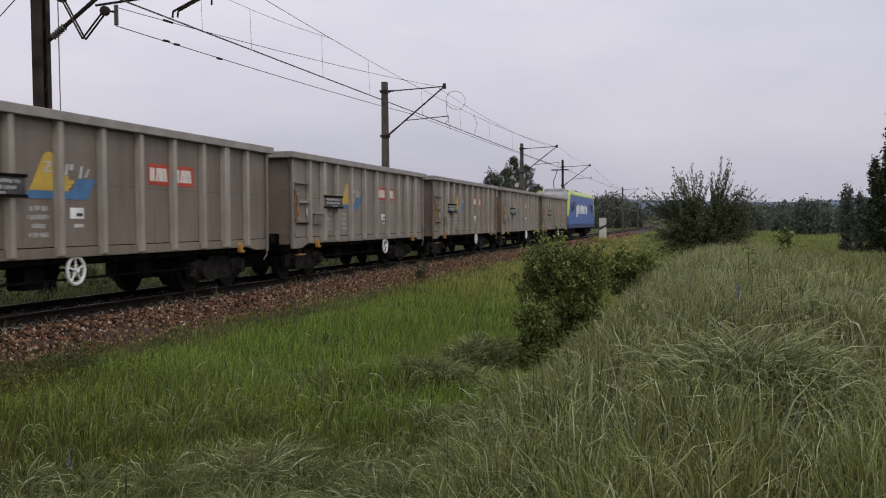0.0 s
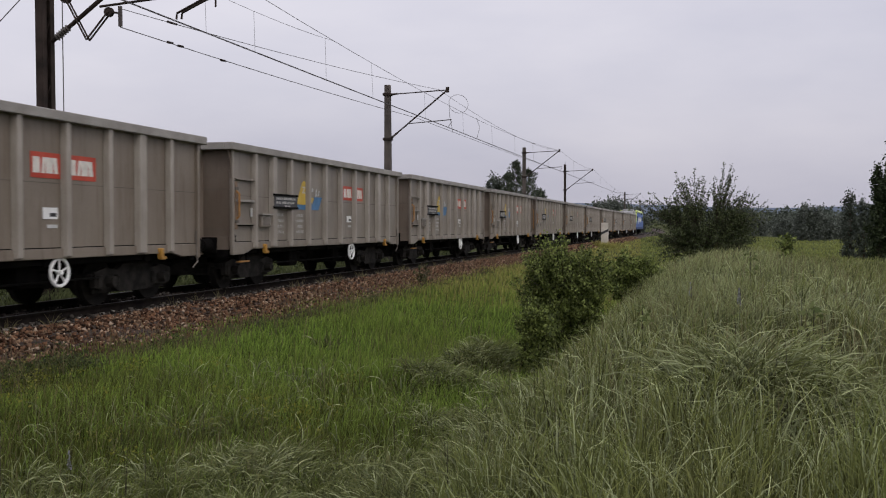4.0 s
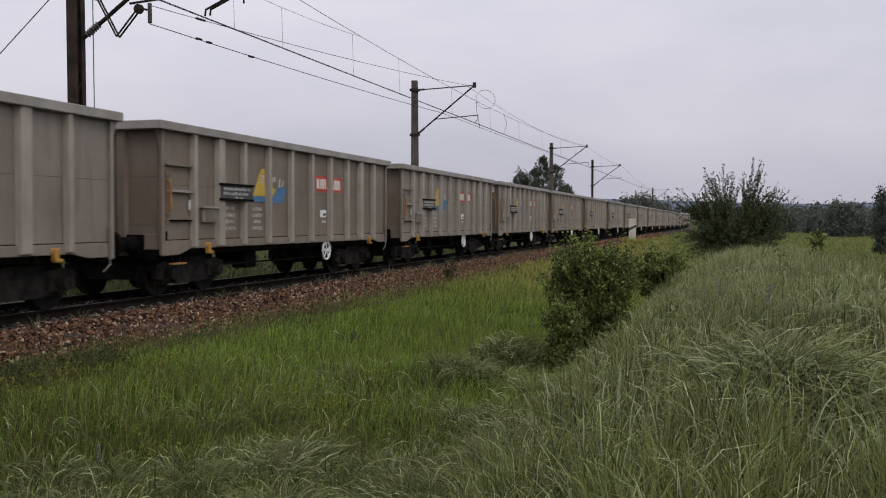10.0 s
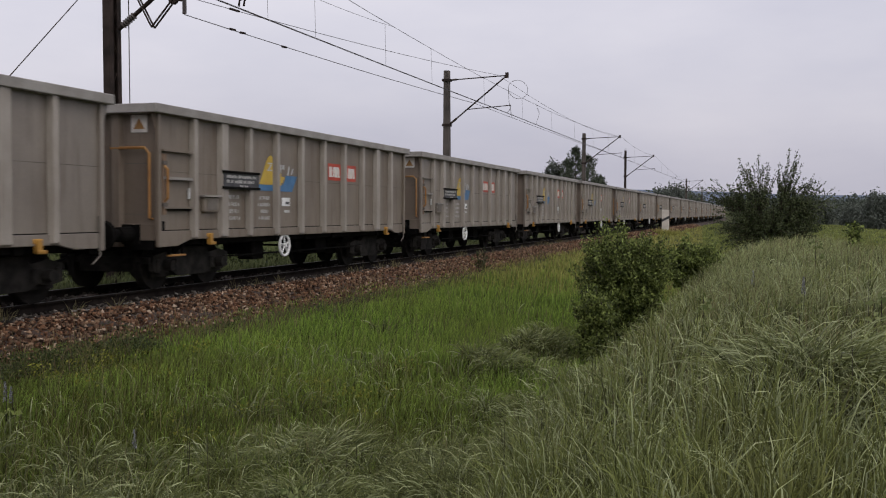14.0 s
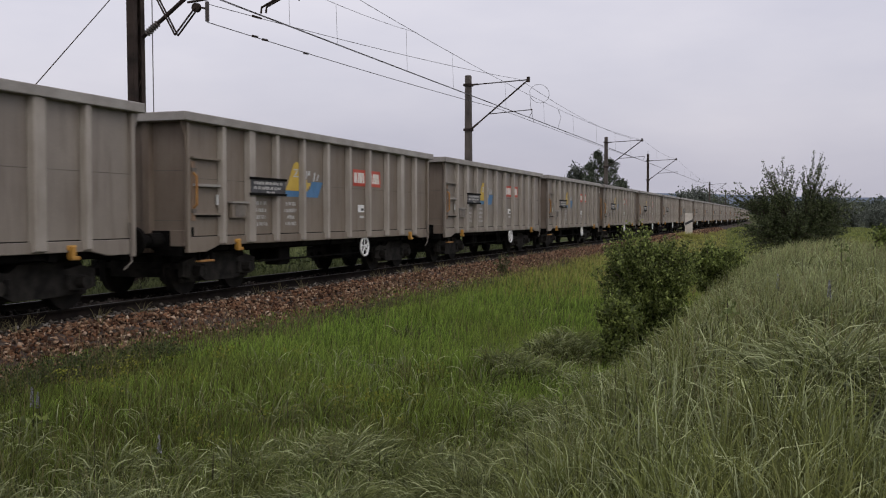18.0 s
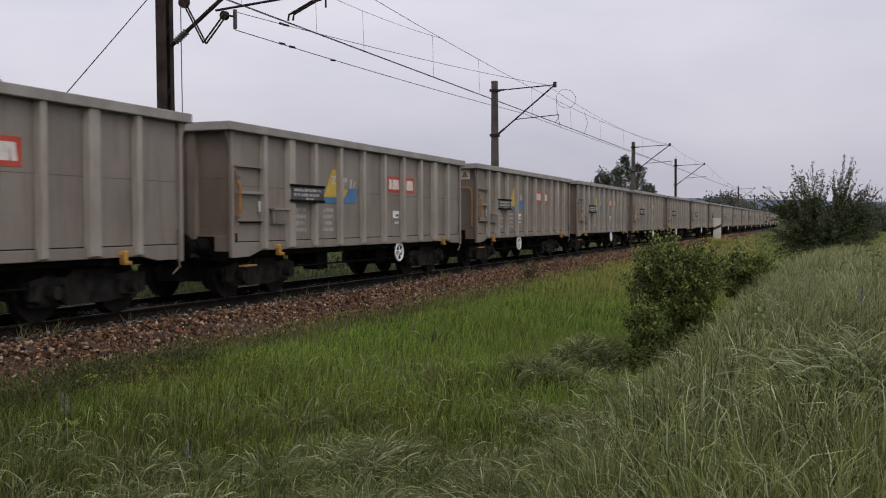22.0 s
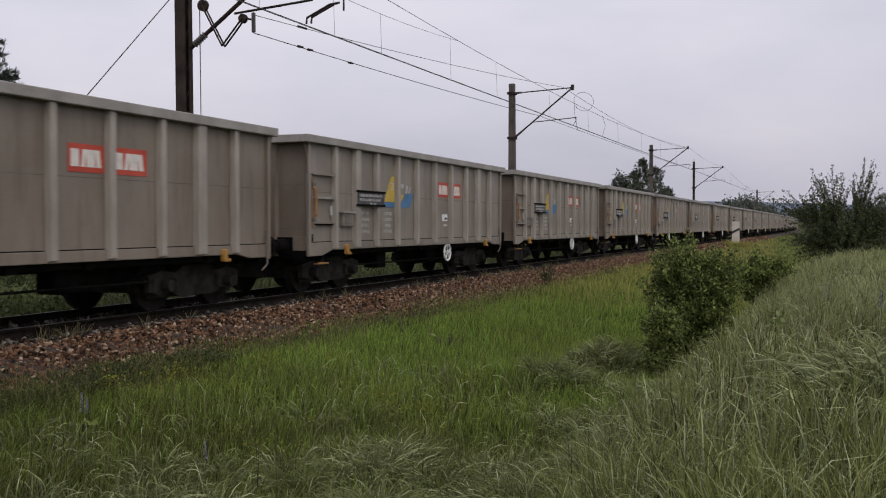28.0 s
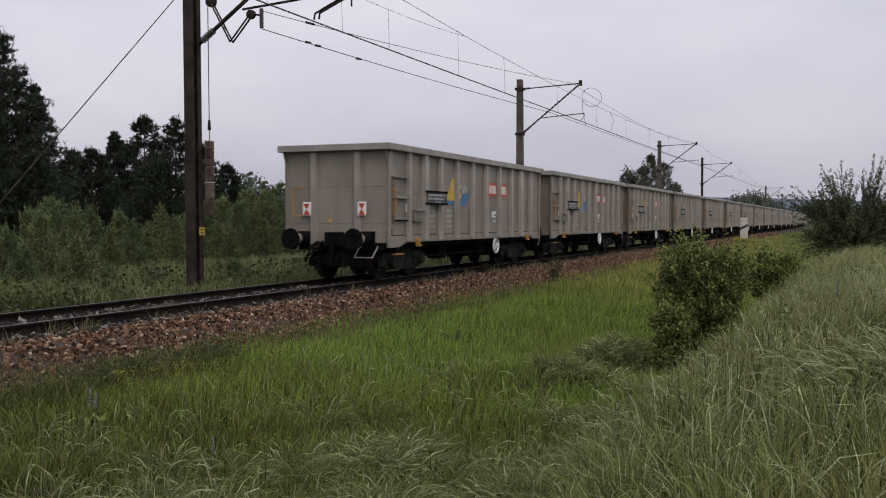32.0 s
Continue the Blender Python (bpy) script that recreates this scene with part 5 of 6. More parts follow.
def pine(name, label, base, height, spread, seed, material, needle=0.3, bare=0.25, bunches=14, width=0.3, loose=0.08, fan=0.75, candle=0.0):
    """A pine: whorls of boughs, each with bunches of needles towards its end, gaps between."""
    rng = np.random.default_rng(seed)
    t = new(name)
    t.location = base
    tagged(t, label, "pine tree")
    g = Geo()
    g.rod((0, 0, -0.3), (0, 0, height * 0.97), 0.014 * height + 0.02, 0.01, 8)
    hubs, dirs, ends = [], [], []
    z = height * bare
    while z < height * 0.985:
        f = (z - height * bare) / (height * (1 - bare))
        reach = spread * (1 - f) ** 0.85 * (0.6 + 0.4 * min(1, f * 4 + 0.4)) + 0.06 * spread
        a0 = rng.uniform(0, 6.28)
        n = rng.integers(4, 7)
        for i in range(n):
            an = a0 + 6.283 * i / n + rng.uniform(-0.4, 0.4)
            r = reach * rng.uniform(0.45, 1.15)
            end = Vector((r * math.cos(an), r * math.sin(an), z + r * rng.uniform(0.15, 0.55)))
            root = Vector((0, 0, z))
            g.rod(root, end, 0.004 * height * (1 - f) + 0.006, 0.004, 4)
            ends.append(tuple(end))
            for _ in range(max(2, int(bunches * (0.3 + 0.7 * r / spread)))):
                k = rng.uniform(0.1, 1.0) ** 0.55
                c = np.array(root.lerp(end, k)) + rng.normal(0, loose * r + 0.04, 3) * np.array((1, 1, 0.8))
                hubs.append(c)
                dirs.append(tuple((end - root).normalized() * 0.75 + Vector((0, 0, 0.4))))
        z += height * rng.uniform(0.03, 0.05) + 0.05
    for _ in range(bunches):
        hubs.append(np.array((0, 0, height * rng.uniform(0.9, 1.0))) + rng.normal(0, 0.03 * spread, 3))
        dirs.append((0, 0, 1.2))
    ends.append((0, 0, height * 0.97))
    hubs, dirs = np.repeat(np.array(hubs), 6, 0), np.repeat(np.array(dirs), 6, 0)
    n = len(hubs)
    u = dirs + rng.normal(0, fan, (n, 3))
    u /= np.linalg.norm(u, axis=1)[:, None]
    w = np.cross(u, rng.normal(size=(n, 3)))
    w /= np.linalg.norm(w, axis=1)[:, None]
    ln = (needle * rng.uniform(0.6, 1.3, n))[:, None]
    a, b = u * ln, w * ln * width / 2
    v = np.stack([hubs, hubs + a * 0.5 + b, hubs + a, hubs + a * 0.5 - b], 1).reshape(-1, 3)
    if candle:
        ends = np.repeat(np.array(ends), 9, 0)
        k = len(ends)
        up = np.repeat(rng.normal(0, 0.16, (k // 9, 3)) + np.array((0, 0, 1)), 9, 0) * (candle * rng.uniform(0.7, 1.4, k // 9).repeat(9))[:, None]
        f = rng.uniform(0, 0.8, k)[:, None]
        out = rng.normal(0, 1, (k, 3)) * np.array((1, 1, 0.3)) * 0.11 * candle
        side = np.cross(up, rng.normal(size=(k, 3)))
        side *= (0.035 * candle / np.linalg.norm(side, axis=1))[:, None]
        a, b = ends + up * f, ends + up * (f + 0.3) + out
        v = np.concatenate([v, np.stack([a - side * 0.5, a + side * 0.5, b + side, b - side], 1).reshape(-1, 3)])
        n += k
    part("trunk", g, BARK, t)
    part("crown", quick("crown", v, np.arange(4 * n).reshape(n, 4), material), material, t)
    return t


def broad_tree(name, label, base, height, spread, seed, material, leaves=2500, leaf=0.35, bare=0.2, category="tree"):
    rng = np.random.default_rng(seed)
    t = new(name)
    t.location = base
    tagged(t, label, category)
    g = Geo()
    g.rod((0, 0, -0.4), (0.1, 0, height * 0.55), 0.02 * height, 0.012 * height, 8)
    hubs = []
    for i in range(26):
        z = height * (bare + (0.95 - bare) * (i + 0.5) / 26)
        f = (z / height - bare) / (1 - bare)
        rad = spread * math.sqrt(max(0.03, math.sin(math.pi * min(0.97, 0.12 + 0.85 * f)))) * rng.uniform(0.55, 1.05)
        an = i * 2.4 + rng.uniform(-0.5, 0.5)
        end = Vector((rad * math.cos(an), rad * math.sin(an), z))
        g.rod((0, 0, z * 0.6), end, 0.008 * height, 0.01, 5)
        for k in (0.55, 0.8, 1.0):
            hubs.append((np.array(Vector((0, 0, z * 0.75)).lerp(end, k)), spread * rng.uniform(0.14, 0.26)))
    pts = []
    for _ in range(leaves):
        h, r = hubs[rng.integers(len(hubs))]
        pts.append(h + rng.normal(size=3) * np.array((1, 1, 1.25)) * r * 0.9)
    part("trunk", g, BARK, t)
    part("crown", leaf_mesh("crown", np.array(pts), leaf, rng, material), material, t)
    return t


bushy("ditch_bush", "dense green leafy bush growing in the ditch", polar(14.9, 18.0), -15, [(-0.12, 0, 1.9, 0.55, 0.5, 0.6, 3), (0.3, 0, 1.5, 0.62, 0.6, 0.62, 3), (-0.35, 0, 1.2, 0.55, 0.5, 0.6, 2.4), (0.1, 0, 0.6, 0.7, 0.6, 0.55, 2), (0.45, 0, 1.15, 0.36, 0.5, 0.5, 1.2), (0.42, 0, 1.85, 0.42, 0.45, 0.45, 1.8)], 860, 76, 0.033, LEAF_BUSH, 3, inner=0.3)
bushy("ditch_bush", "small green leafy bush in the ditch", polar(13.55, 16.2), -13, [(0, 0, 1.05, 0.32, 0.34, 0.34, 2), (-0.08, 0, 0.5, 0.30, 0.36, 0.4, 1.6)], 220, 56, 0.036, LEAF_BUSH, 31, inner=0.3)
bushy("ditch_bush", "dark low leafy bush in the ditch", polar(18.7, 23.5), -18, [(0, 0, 1.1, 0.5, 0.5, 0.46, 2), (0.42, 0, 1.0, 0.45, 0.5, 0.45, 2), (-0.1, 0, 0.7, 0.36, 0.5, 0.4, 1)], 420, 56, 0.040, LEAF_BUSH, 4)
bushy("thorn_tree", "spreading dark-leaved small thorn tree in long grass", polar(23.1, 35.0), -23, [(0.1, 0, 0.45, 1.7, 1.3, 0.5, 2.4), (0.1, 0, 1.2, 1.6, 1.3, 1.1, 7), (1.15, 0, 1.35, 1.0, 0.9, 0.9, 4), (-0.95, 0, 1.25, 0.95, 0.9, 0.9, 3.6), (-1.5, 0, 2.25, 1.0, 0.6, 0.42, 1.3), (-0.5, 0, 2.45, 0.75, 0.7, 0.95, 1.7), (0.75, 0, 2.5, 0.6, 0.6, 1.0, 1.7), (1.55, 0, 2.1, 0.8, 0.6, 0.7, 1.1)], 980, 44, 0.040, THORN, 8, "tree", 0.035, 0.34)
bushy("sapling", "small green sapling in long grass", polar(27.55, 22.0), -27, [(0, 0, 0.65, 0.16, 0.16, 0.4, 1)], 24, 18, 0.055, LEAF_BUSH, 9, "sapling", 0.04)

# dark trees beyond the meadow
for i, (az, d, h, w, n) in enumerate(((30.8, 68, 4.6, 0.62, 2600), (31.5, 66, 4.0, 0.6, 2600), (32.3, 60, 5.8, 0.65, 7000), (33.3, 60, 8.4, 0.85, 11000), (34.9, 60, 9.5, 1.6, 14000), (36.6, 60, 11.5, 2.0, 9000), (38.8, 60, 11, 2.4, 9000))):
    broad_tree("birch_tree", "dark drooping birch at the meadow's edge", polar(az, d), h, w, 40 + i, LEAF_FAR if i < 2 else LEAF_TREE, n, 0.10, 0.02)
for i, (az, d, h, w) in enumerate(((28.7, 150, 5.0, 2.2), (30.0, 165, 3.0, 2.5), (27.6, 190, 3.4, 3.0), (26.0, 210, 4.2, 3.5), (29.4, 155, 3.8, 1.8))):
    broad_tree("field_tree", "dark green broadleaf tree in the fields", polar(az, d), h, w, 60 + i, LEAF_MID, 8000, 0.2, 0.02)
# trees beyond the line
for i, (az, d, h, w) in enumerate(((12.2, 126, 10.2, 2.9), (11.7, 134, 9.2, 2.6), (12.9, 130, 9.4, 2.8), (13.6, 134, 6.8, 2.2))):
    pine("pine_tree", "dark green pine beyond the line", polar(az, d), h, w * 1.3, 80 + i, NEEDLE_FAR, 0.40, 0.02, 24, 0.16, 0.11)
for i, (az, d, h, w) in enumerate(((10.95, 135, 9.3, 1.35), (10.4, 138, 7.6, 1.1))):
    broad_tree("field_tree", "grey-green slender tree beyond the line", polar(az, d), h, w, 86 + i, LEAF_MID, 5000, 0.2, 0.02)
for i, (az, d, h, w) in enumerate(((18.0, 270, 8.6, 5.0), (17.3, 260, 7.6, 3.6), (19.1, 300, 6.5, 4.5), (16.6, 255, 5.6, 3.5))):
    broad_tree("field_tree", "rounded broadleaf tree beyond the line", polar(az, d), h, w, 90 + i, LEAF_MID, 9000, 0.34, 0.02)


def far_wood():
    """Belts of wood towards the skyline: trees of many leaf clumps, in one mesh."""
    rng = np.random.default_rng(12)
    pts, sizes = [], []
    for d0, d1, h, n, a0, a1 in ((280, 420, 7.5, 170, 12, 48), (420, 700, 9.5, 260, 6, 50), (700, 1200, 13, 320, -2, 50), (90, 200, 9, 60, -60, -27), (200, 500, 11, 120, -60, -8)):
        for _ in range(n):
            az, d = rng.uniform(a0, a1), rng.uniform(d0, d1)
            b = polar(az, d)
            s, lat = along_across([b.x], [b.y])
            if abs(lat[0]) < 16:
                continue
            hh = h * rng.uniform(0.55, 1.15)
            w = hh * rng.uniform(0.28, 0.45)
            m = 300
            u = rng.normal(size=(m, 3))
            u /= np.linalg.norm(u, axis=1)[:, None]
            rad = rng.uniform(0.6, 1.0, m)[:, None] * (1 + 0.25 * np.sin(u[:, :1] * 5 + u[:, 1:2] * 7))
            pts.append(np.array(b) + np.array((0, 0, hh * 0.52)) + u * rad * np.array((w, w, hh * 0.5)))
            sizes += [0.085 * hh] * m
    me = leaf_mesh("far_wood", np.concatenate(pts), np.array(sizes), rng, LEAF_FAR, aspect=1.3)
    tagged(new("far_wood", me), "belts of wood towards the horizon, dulled by painted haze", "woodland", kind="stuff")


far_wood()


def far_ridge():
    rng = np.random.default_rng(3)
    n = 160
    v, q = [], []
    for i in range(n + 1):
        az = -75 + 170 * i / n
        h = 62 + 16 * math.sin(i * 0.11 + 0.6) + 9 * math.sin(i * 0.31) + rng.uniform(-1.5, 1.5)
        x, y = 4300 * math.sin(radians(az)), 4300 * math.cos(radians(az))
        v += [(x * 0.9, y * 0.9, -60), (x, y, h), (x * 1.1, y * 1.1, -60)]
        if i < n:
            q += [(3 * i, 3 * i + 3, 3 * i + 4, 3 * i + 1), (3 * i + 1, 3 * i + 4, 3 * i + 5, 3 * i + 2)]
    tagged(new("backdrop_ridge", quick("ridge", v, q, FAR_HILL)), "wooded ridge on the horizon, painted in blue-grey haze", "hills", kind="structure")


far_ridge()

# ---- pines behind the line, at its near end
for i, (az, d, h, w) in enumerate(((-26.5, 56, 11.5, 3.6), (-24.6, 54, 11.2, 3.4), (-22.9, 57, 9.0, 2.6), (-21.0, 62, 5.8, 2.3), (-18.8, 60, 6.8, 1.7), (-17.2, 58, 7.6, 2.5), (-20.0, 57, 5.6, 2.4),
                                   (-15.5, 60, 7.8, 2.4), (-14.0, 63, 6.4, 2.0), (-25.6, 52, 10.6, 3.0), (-23.8, 55, 9.6, 2.8), (-27.6, 52, 11, 3.0), (-12.6, 66, 5.4, 2.0), (-28.5, 60, 11, 3.3), (-31, 58, 10, 3.2), (-18.1, 70, 7.0, 2.6), (-25.4, 50, 5.5, 2.6), (-16.3, 52, 4.8, 2.4), (-23.0, 50, 4.8, 2.2))):
    pine("pine_tree", "tall dark pine at the wood's edge", polar(az, d), h, w * 1.2, 120 + i, NEEDLE, 0.25, 0.03, 54, 0.17, 0.05, 0.6, 0.4)
YOUNG = [(-26.6, 31, 1.9), (-24.4, 30, 1.5), (-23.3, 31, 2.1), (-22.7, 28.5, 2.0), (-21.7, 31, 2.35), (-20.9, 29.5, 2.1), (-19.2, 33, 1.35), (-17.9, 36, 1.75), (-17.2, 37, 1.45),
         (-15.5, 37, 1.9), (-14.9, 39, 2.1), (-13.2, 40, 1.75), (-12.5, 39, 1.5), (-12.0, 42, 2.6), (-11.2, 44, 3.1), (-10.4, 43, 3.2), (-9.6, 45, 3.4), (-8.6, 46, 3.3), (-7.6, 47, 3.2), (-6.6, 48, 3.2), (-12.3, 29.5, 0.62), (-20.9, 26.8, 1.3), (-23.6, 26.5, 1.2), (-26.0, 27.5, 1.3), (-19.2, 27.5, 0.5), (-17.0, 28.0, 0.4),
         (-25.2, 33, 2.3), (-22.2, 34, 2.5), (-20.2, 35, 2.3), (-18.6, 38, 2.1), (-16.4, 41, 2.4), (-14.1, 43, 2.6), (-12.9, 45, 2.9), (-11.6, 47, 3.3), (-10.0, 49, 3.5), (-9.1, 48, 3.4), (-8.1, 50, 3.5), (-7.1, 51, 3.4), (-27.5, 30, 2.2)]
for i, (az, d, h) in enumerate(YOUNG):
    pine("young_pine", "light green young pine with upright candles in rough grass", polar(az, d), h, (0.30 if h < 2.5 else 0.37) * h + 0.18, 200 + i, NEEDLE_DULL if i % 3 == 1 or h < 1 else NEEDLE_YOUNG, 0.10, 0.01, 22 if h < 2.5 else 40, 0.22, 0.03, 0.55, 0.24)


# ---------------------------------------------------------------- ballast stones
def ballast_stones(label, material, n, lat0, lat1, seed, s0=-16.0, s1=45.0, small=0.018, large=0.05):
    rng = np.random.default_rng(seed)
    s = rng.uniform(s0, s1, n)
    lat = rng.uniform(lat0, lat1, n)
    zz = np.interp(lat, [-0.64, 0, 0.64, 0.86, 1.5, 1.75, 2.0, 2.3, 2.7, 3.1], [-0.16, -0.14, -0.16, -0.175, -0.19, -0.22, -0.29, -0.40, -0.56, -0.72])
    th = np.interp(s, TS, heading)
    c = np.stack([np.interp(s, TS, TX) + lat * np.cos(th), np.interp(s, TS, TY) - lat * np.sin(th), rail_z(s) + zz + rng.uniform(-0.01, 0.03, n)], 1)
    base = np.array([(x, y, z) for z in (-1, 1) for x, y in ((-1, -1), (1, -1), (1, 1), (-1, 1))], float)
    faces = np.array([(0, 3, 2, 1), (4, 5, 6, 7), (0, 1, 5, 4), (1, 2, 6, 5), (2, 3, 7, 6), (3, 0, 4, 7)])
    sz = rng.uniform(small, large, (n, 1, 3)) * np.array((1.15, 1.0, 0.8))
    v = base[None] * sz * rng.uniform(0.35, 1.3, (n, 8, 1))
    e = rng.uniform(0, 6.28, (n, 2))
    ca, sa, cb, sb = np.cos(e[:, 0]), np.sin(e[:, 0]), np.cos(e[:, 1]), np.sin(e[:, 1])
    x = v[..., 0] * ca[:, None] - v[..., 1] * sa[:, None]
    y = v[..., 0] * sa[:, None] + v[..., 1] * ca[:, None]
    z = v[..., 2]
    y, z = y * cb[:, None] - z * sb[:, None], y * sb[:, None] + z * cb[:, None]
    v = np.stack([x, y, z], -1) + c[:, None]
    q = (faces[None] + (np.arange(n) * 8)[:, None, None]).reshape(-1, 4)
    tagged(part("ballast_stones", quick("ballast_stones", v.reshape(-1, 3), q, material), material, TRACK, label), kind="stuff")


ballast_stones("reddish brown crushed stones", STONE, 36000, 1.22, 2.95, 21, small=0.010, large=0.036)
ballast_stones("reddish brown crushed stones", STONE, 9000, 1.1, 2.7, 25, 45, 130, 0.03, 0.07)
ballast_stones("crushed stones coloured dark for oil and the train's shade", OIL_SHADE, 4500, -0.66, 0.66, 22)
# dark strip beside the rail, put where the wagons' shade falls
ballast_stones("crushed stones coloured dark for oil and the train's shade", OIL_SHADE, 4600, 0.86, 1.42, 23, small=0.012, large=0.04)



def sleepers():
    me = Geo().box(-1.25, 1.25, -0.13, 0.13, -0.36, -0.168).mesh("sleeper", 0.015)
    me.materials.append(CONCRETE_SLEEPER)
    s = -24.0
    while s < 90:
        ob = new("sleeper", me)
        ob.matrix_world = Matrix.Translation(on_track(s)) @ pose(0, 0, 0, 0, 0, track_turn(s))
        ob.parent = TRACK
        s += 0.62


sleepers()


# ---------------------------------------------------------------- grass
def blades(name, xy, height, width, lean, bias, rng, material, label, curl=(0.1, 0.9), ways=None, joints=3, bend=(0.25, 0.6)):
    """Grass blades at places xy: upright at the root, each curling over towards its tip, outwards and with the wind."""
    n = len(xy)
    z = ground_z(xy[:, 0], xy[:, 1])
    an = rng.uniform(0, 2 * math.pi, n) if ways is None else ways + rng.normal(0, 0.5, n)
    dx, dy = np.cos(an) + bias[0], np.sin(an) + bias[1]
    ln = np.hypot(dx, dy) + 1e-6
    dx, dy = dx / ln, dy / ln
    le = lean * rng.uniform(0.0, 1.0, n)
    cu = rng.uniform(curl[0], curl[1], n)
    start = rng.uniform(bend[0], bend[1], n)
    turn = rng.uniform(0, 2 * math.pi, n)
    facing = np.stack([0.8 * np.cos(turn), 0.8 * np.sin(turn), rng.uniform(-0.7, 0.7, n)], 1)
    tilt = le
    m = 2 * (joints + 1)
    v = np.empty((n, m, 3))
    al = np.empty((n, m))
    out, up = np.zeros(n), np.zeros(n)
    for j in range(joints + 1):
        t = j / joints
        if j:
            tilt = le + cu * np.clip((t - 0.5 / joints - start) / (1 - start), 0, 1) ** 0.85
            out = out + height / joints * np.sin(tilt)
            up = up + height / joints * np.cos(tilt)
        w = width * (1.0 - 0.15 * t - 0.80 * t ** 3) / 2
        wide = np.cross(np.stack([dx * np.sin(tilt), dy * np.sin(tilt), np.cos(tilt)], 1), facing)
        wide *= (w / (np.linalg.norm(wide, axis=1) + 1e-6))[:, None]
        mid = np.stack([xy[:, 0] + dx * out, xy[:, 1] + dy * out, z - 0.02 + up], 1)
        for k, sg in enumerate((-1, 1)):
            v[:, 2 * j + k] = mid + sg * wide
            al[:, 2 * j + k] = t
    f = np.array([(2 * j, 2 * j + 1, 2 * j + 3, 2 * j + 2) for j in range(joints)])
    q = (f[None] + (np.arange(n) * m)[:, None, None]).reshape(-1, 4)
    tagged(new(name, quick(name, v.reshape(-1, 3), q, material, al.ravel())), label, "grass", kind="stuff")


def scatter(rng, n, az0, az1, d0, d1, power=1.0):
    """Places in a sector, thinning out with distance."""
    u = rng.uniform(0, 1, n)
    d = d0 * (d1 / d0) ** (u ** power)
    az = np.radians(rng.uniform(az0, az1, n))
    return np.stack([d * np.sin(az), d * np.cos(az)], 1)


def clumpy(rng, xy, scale, keep):
    w = np.sin(xy[:, 0] * scale + 1.7 * np.sin(xy[:, 1] * scale * 0.7)) * np.cos(xy[:, 1] * scale * 0.9 + 0.6) * 0.5 + 0.5
    return xy[rng.uniform(0, 1, len(xy)) < keep + (1 - keep) * w]


def tussocks(rng, places, per, radius):
    """Blade roots gathered in tussocks; also gives the outward way of each blade."""
    k = np.repeat(np.arange(len(places)), per)
    an = rng.uniform(0, 2 * math.pi, len(k))
    r = np.repeat(radius, per) * np.sqrt(rng.uniform(0, 1, len(k)))
    return places[k] + np.stack([r * np.cos(an), r * np.sin(an)], 1), an, k


def patchy(x, y, scale):
    """Smooth patches from 0 to 1 over the ground."""
    return 0.5 + 0.5 * np.sin(x * scale + 1.9 * np.sin(y * scale * 0.63 + 1.1)) * np.cos(y * scale * 0.8 + 1.3 * np.sin(x * scale * 0.47))


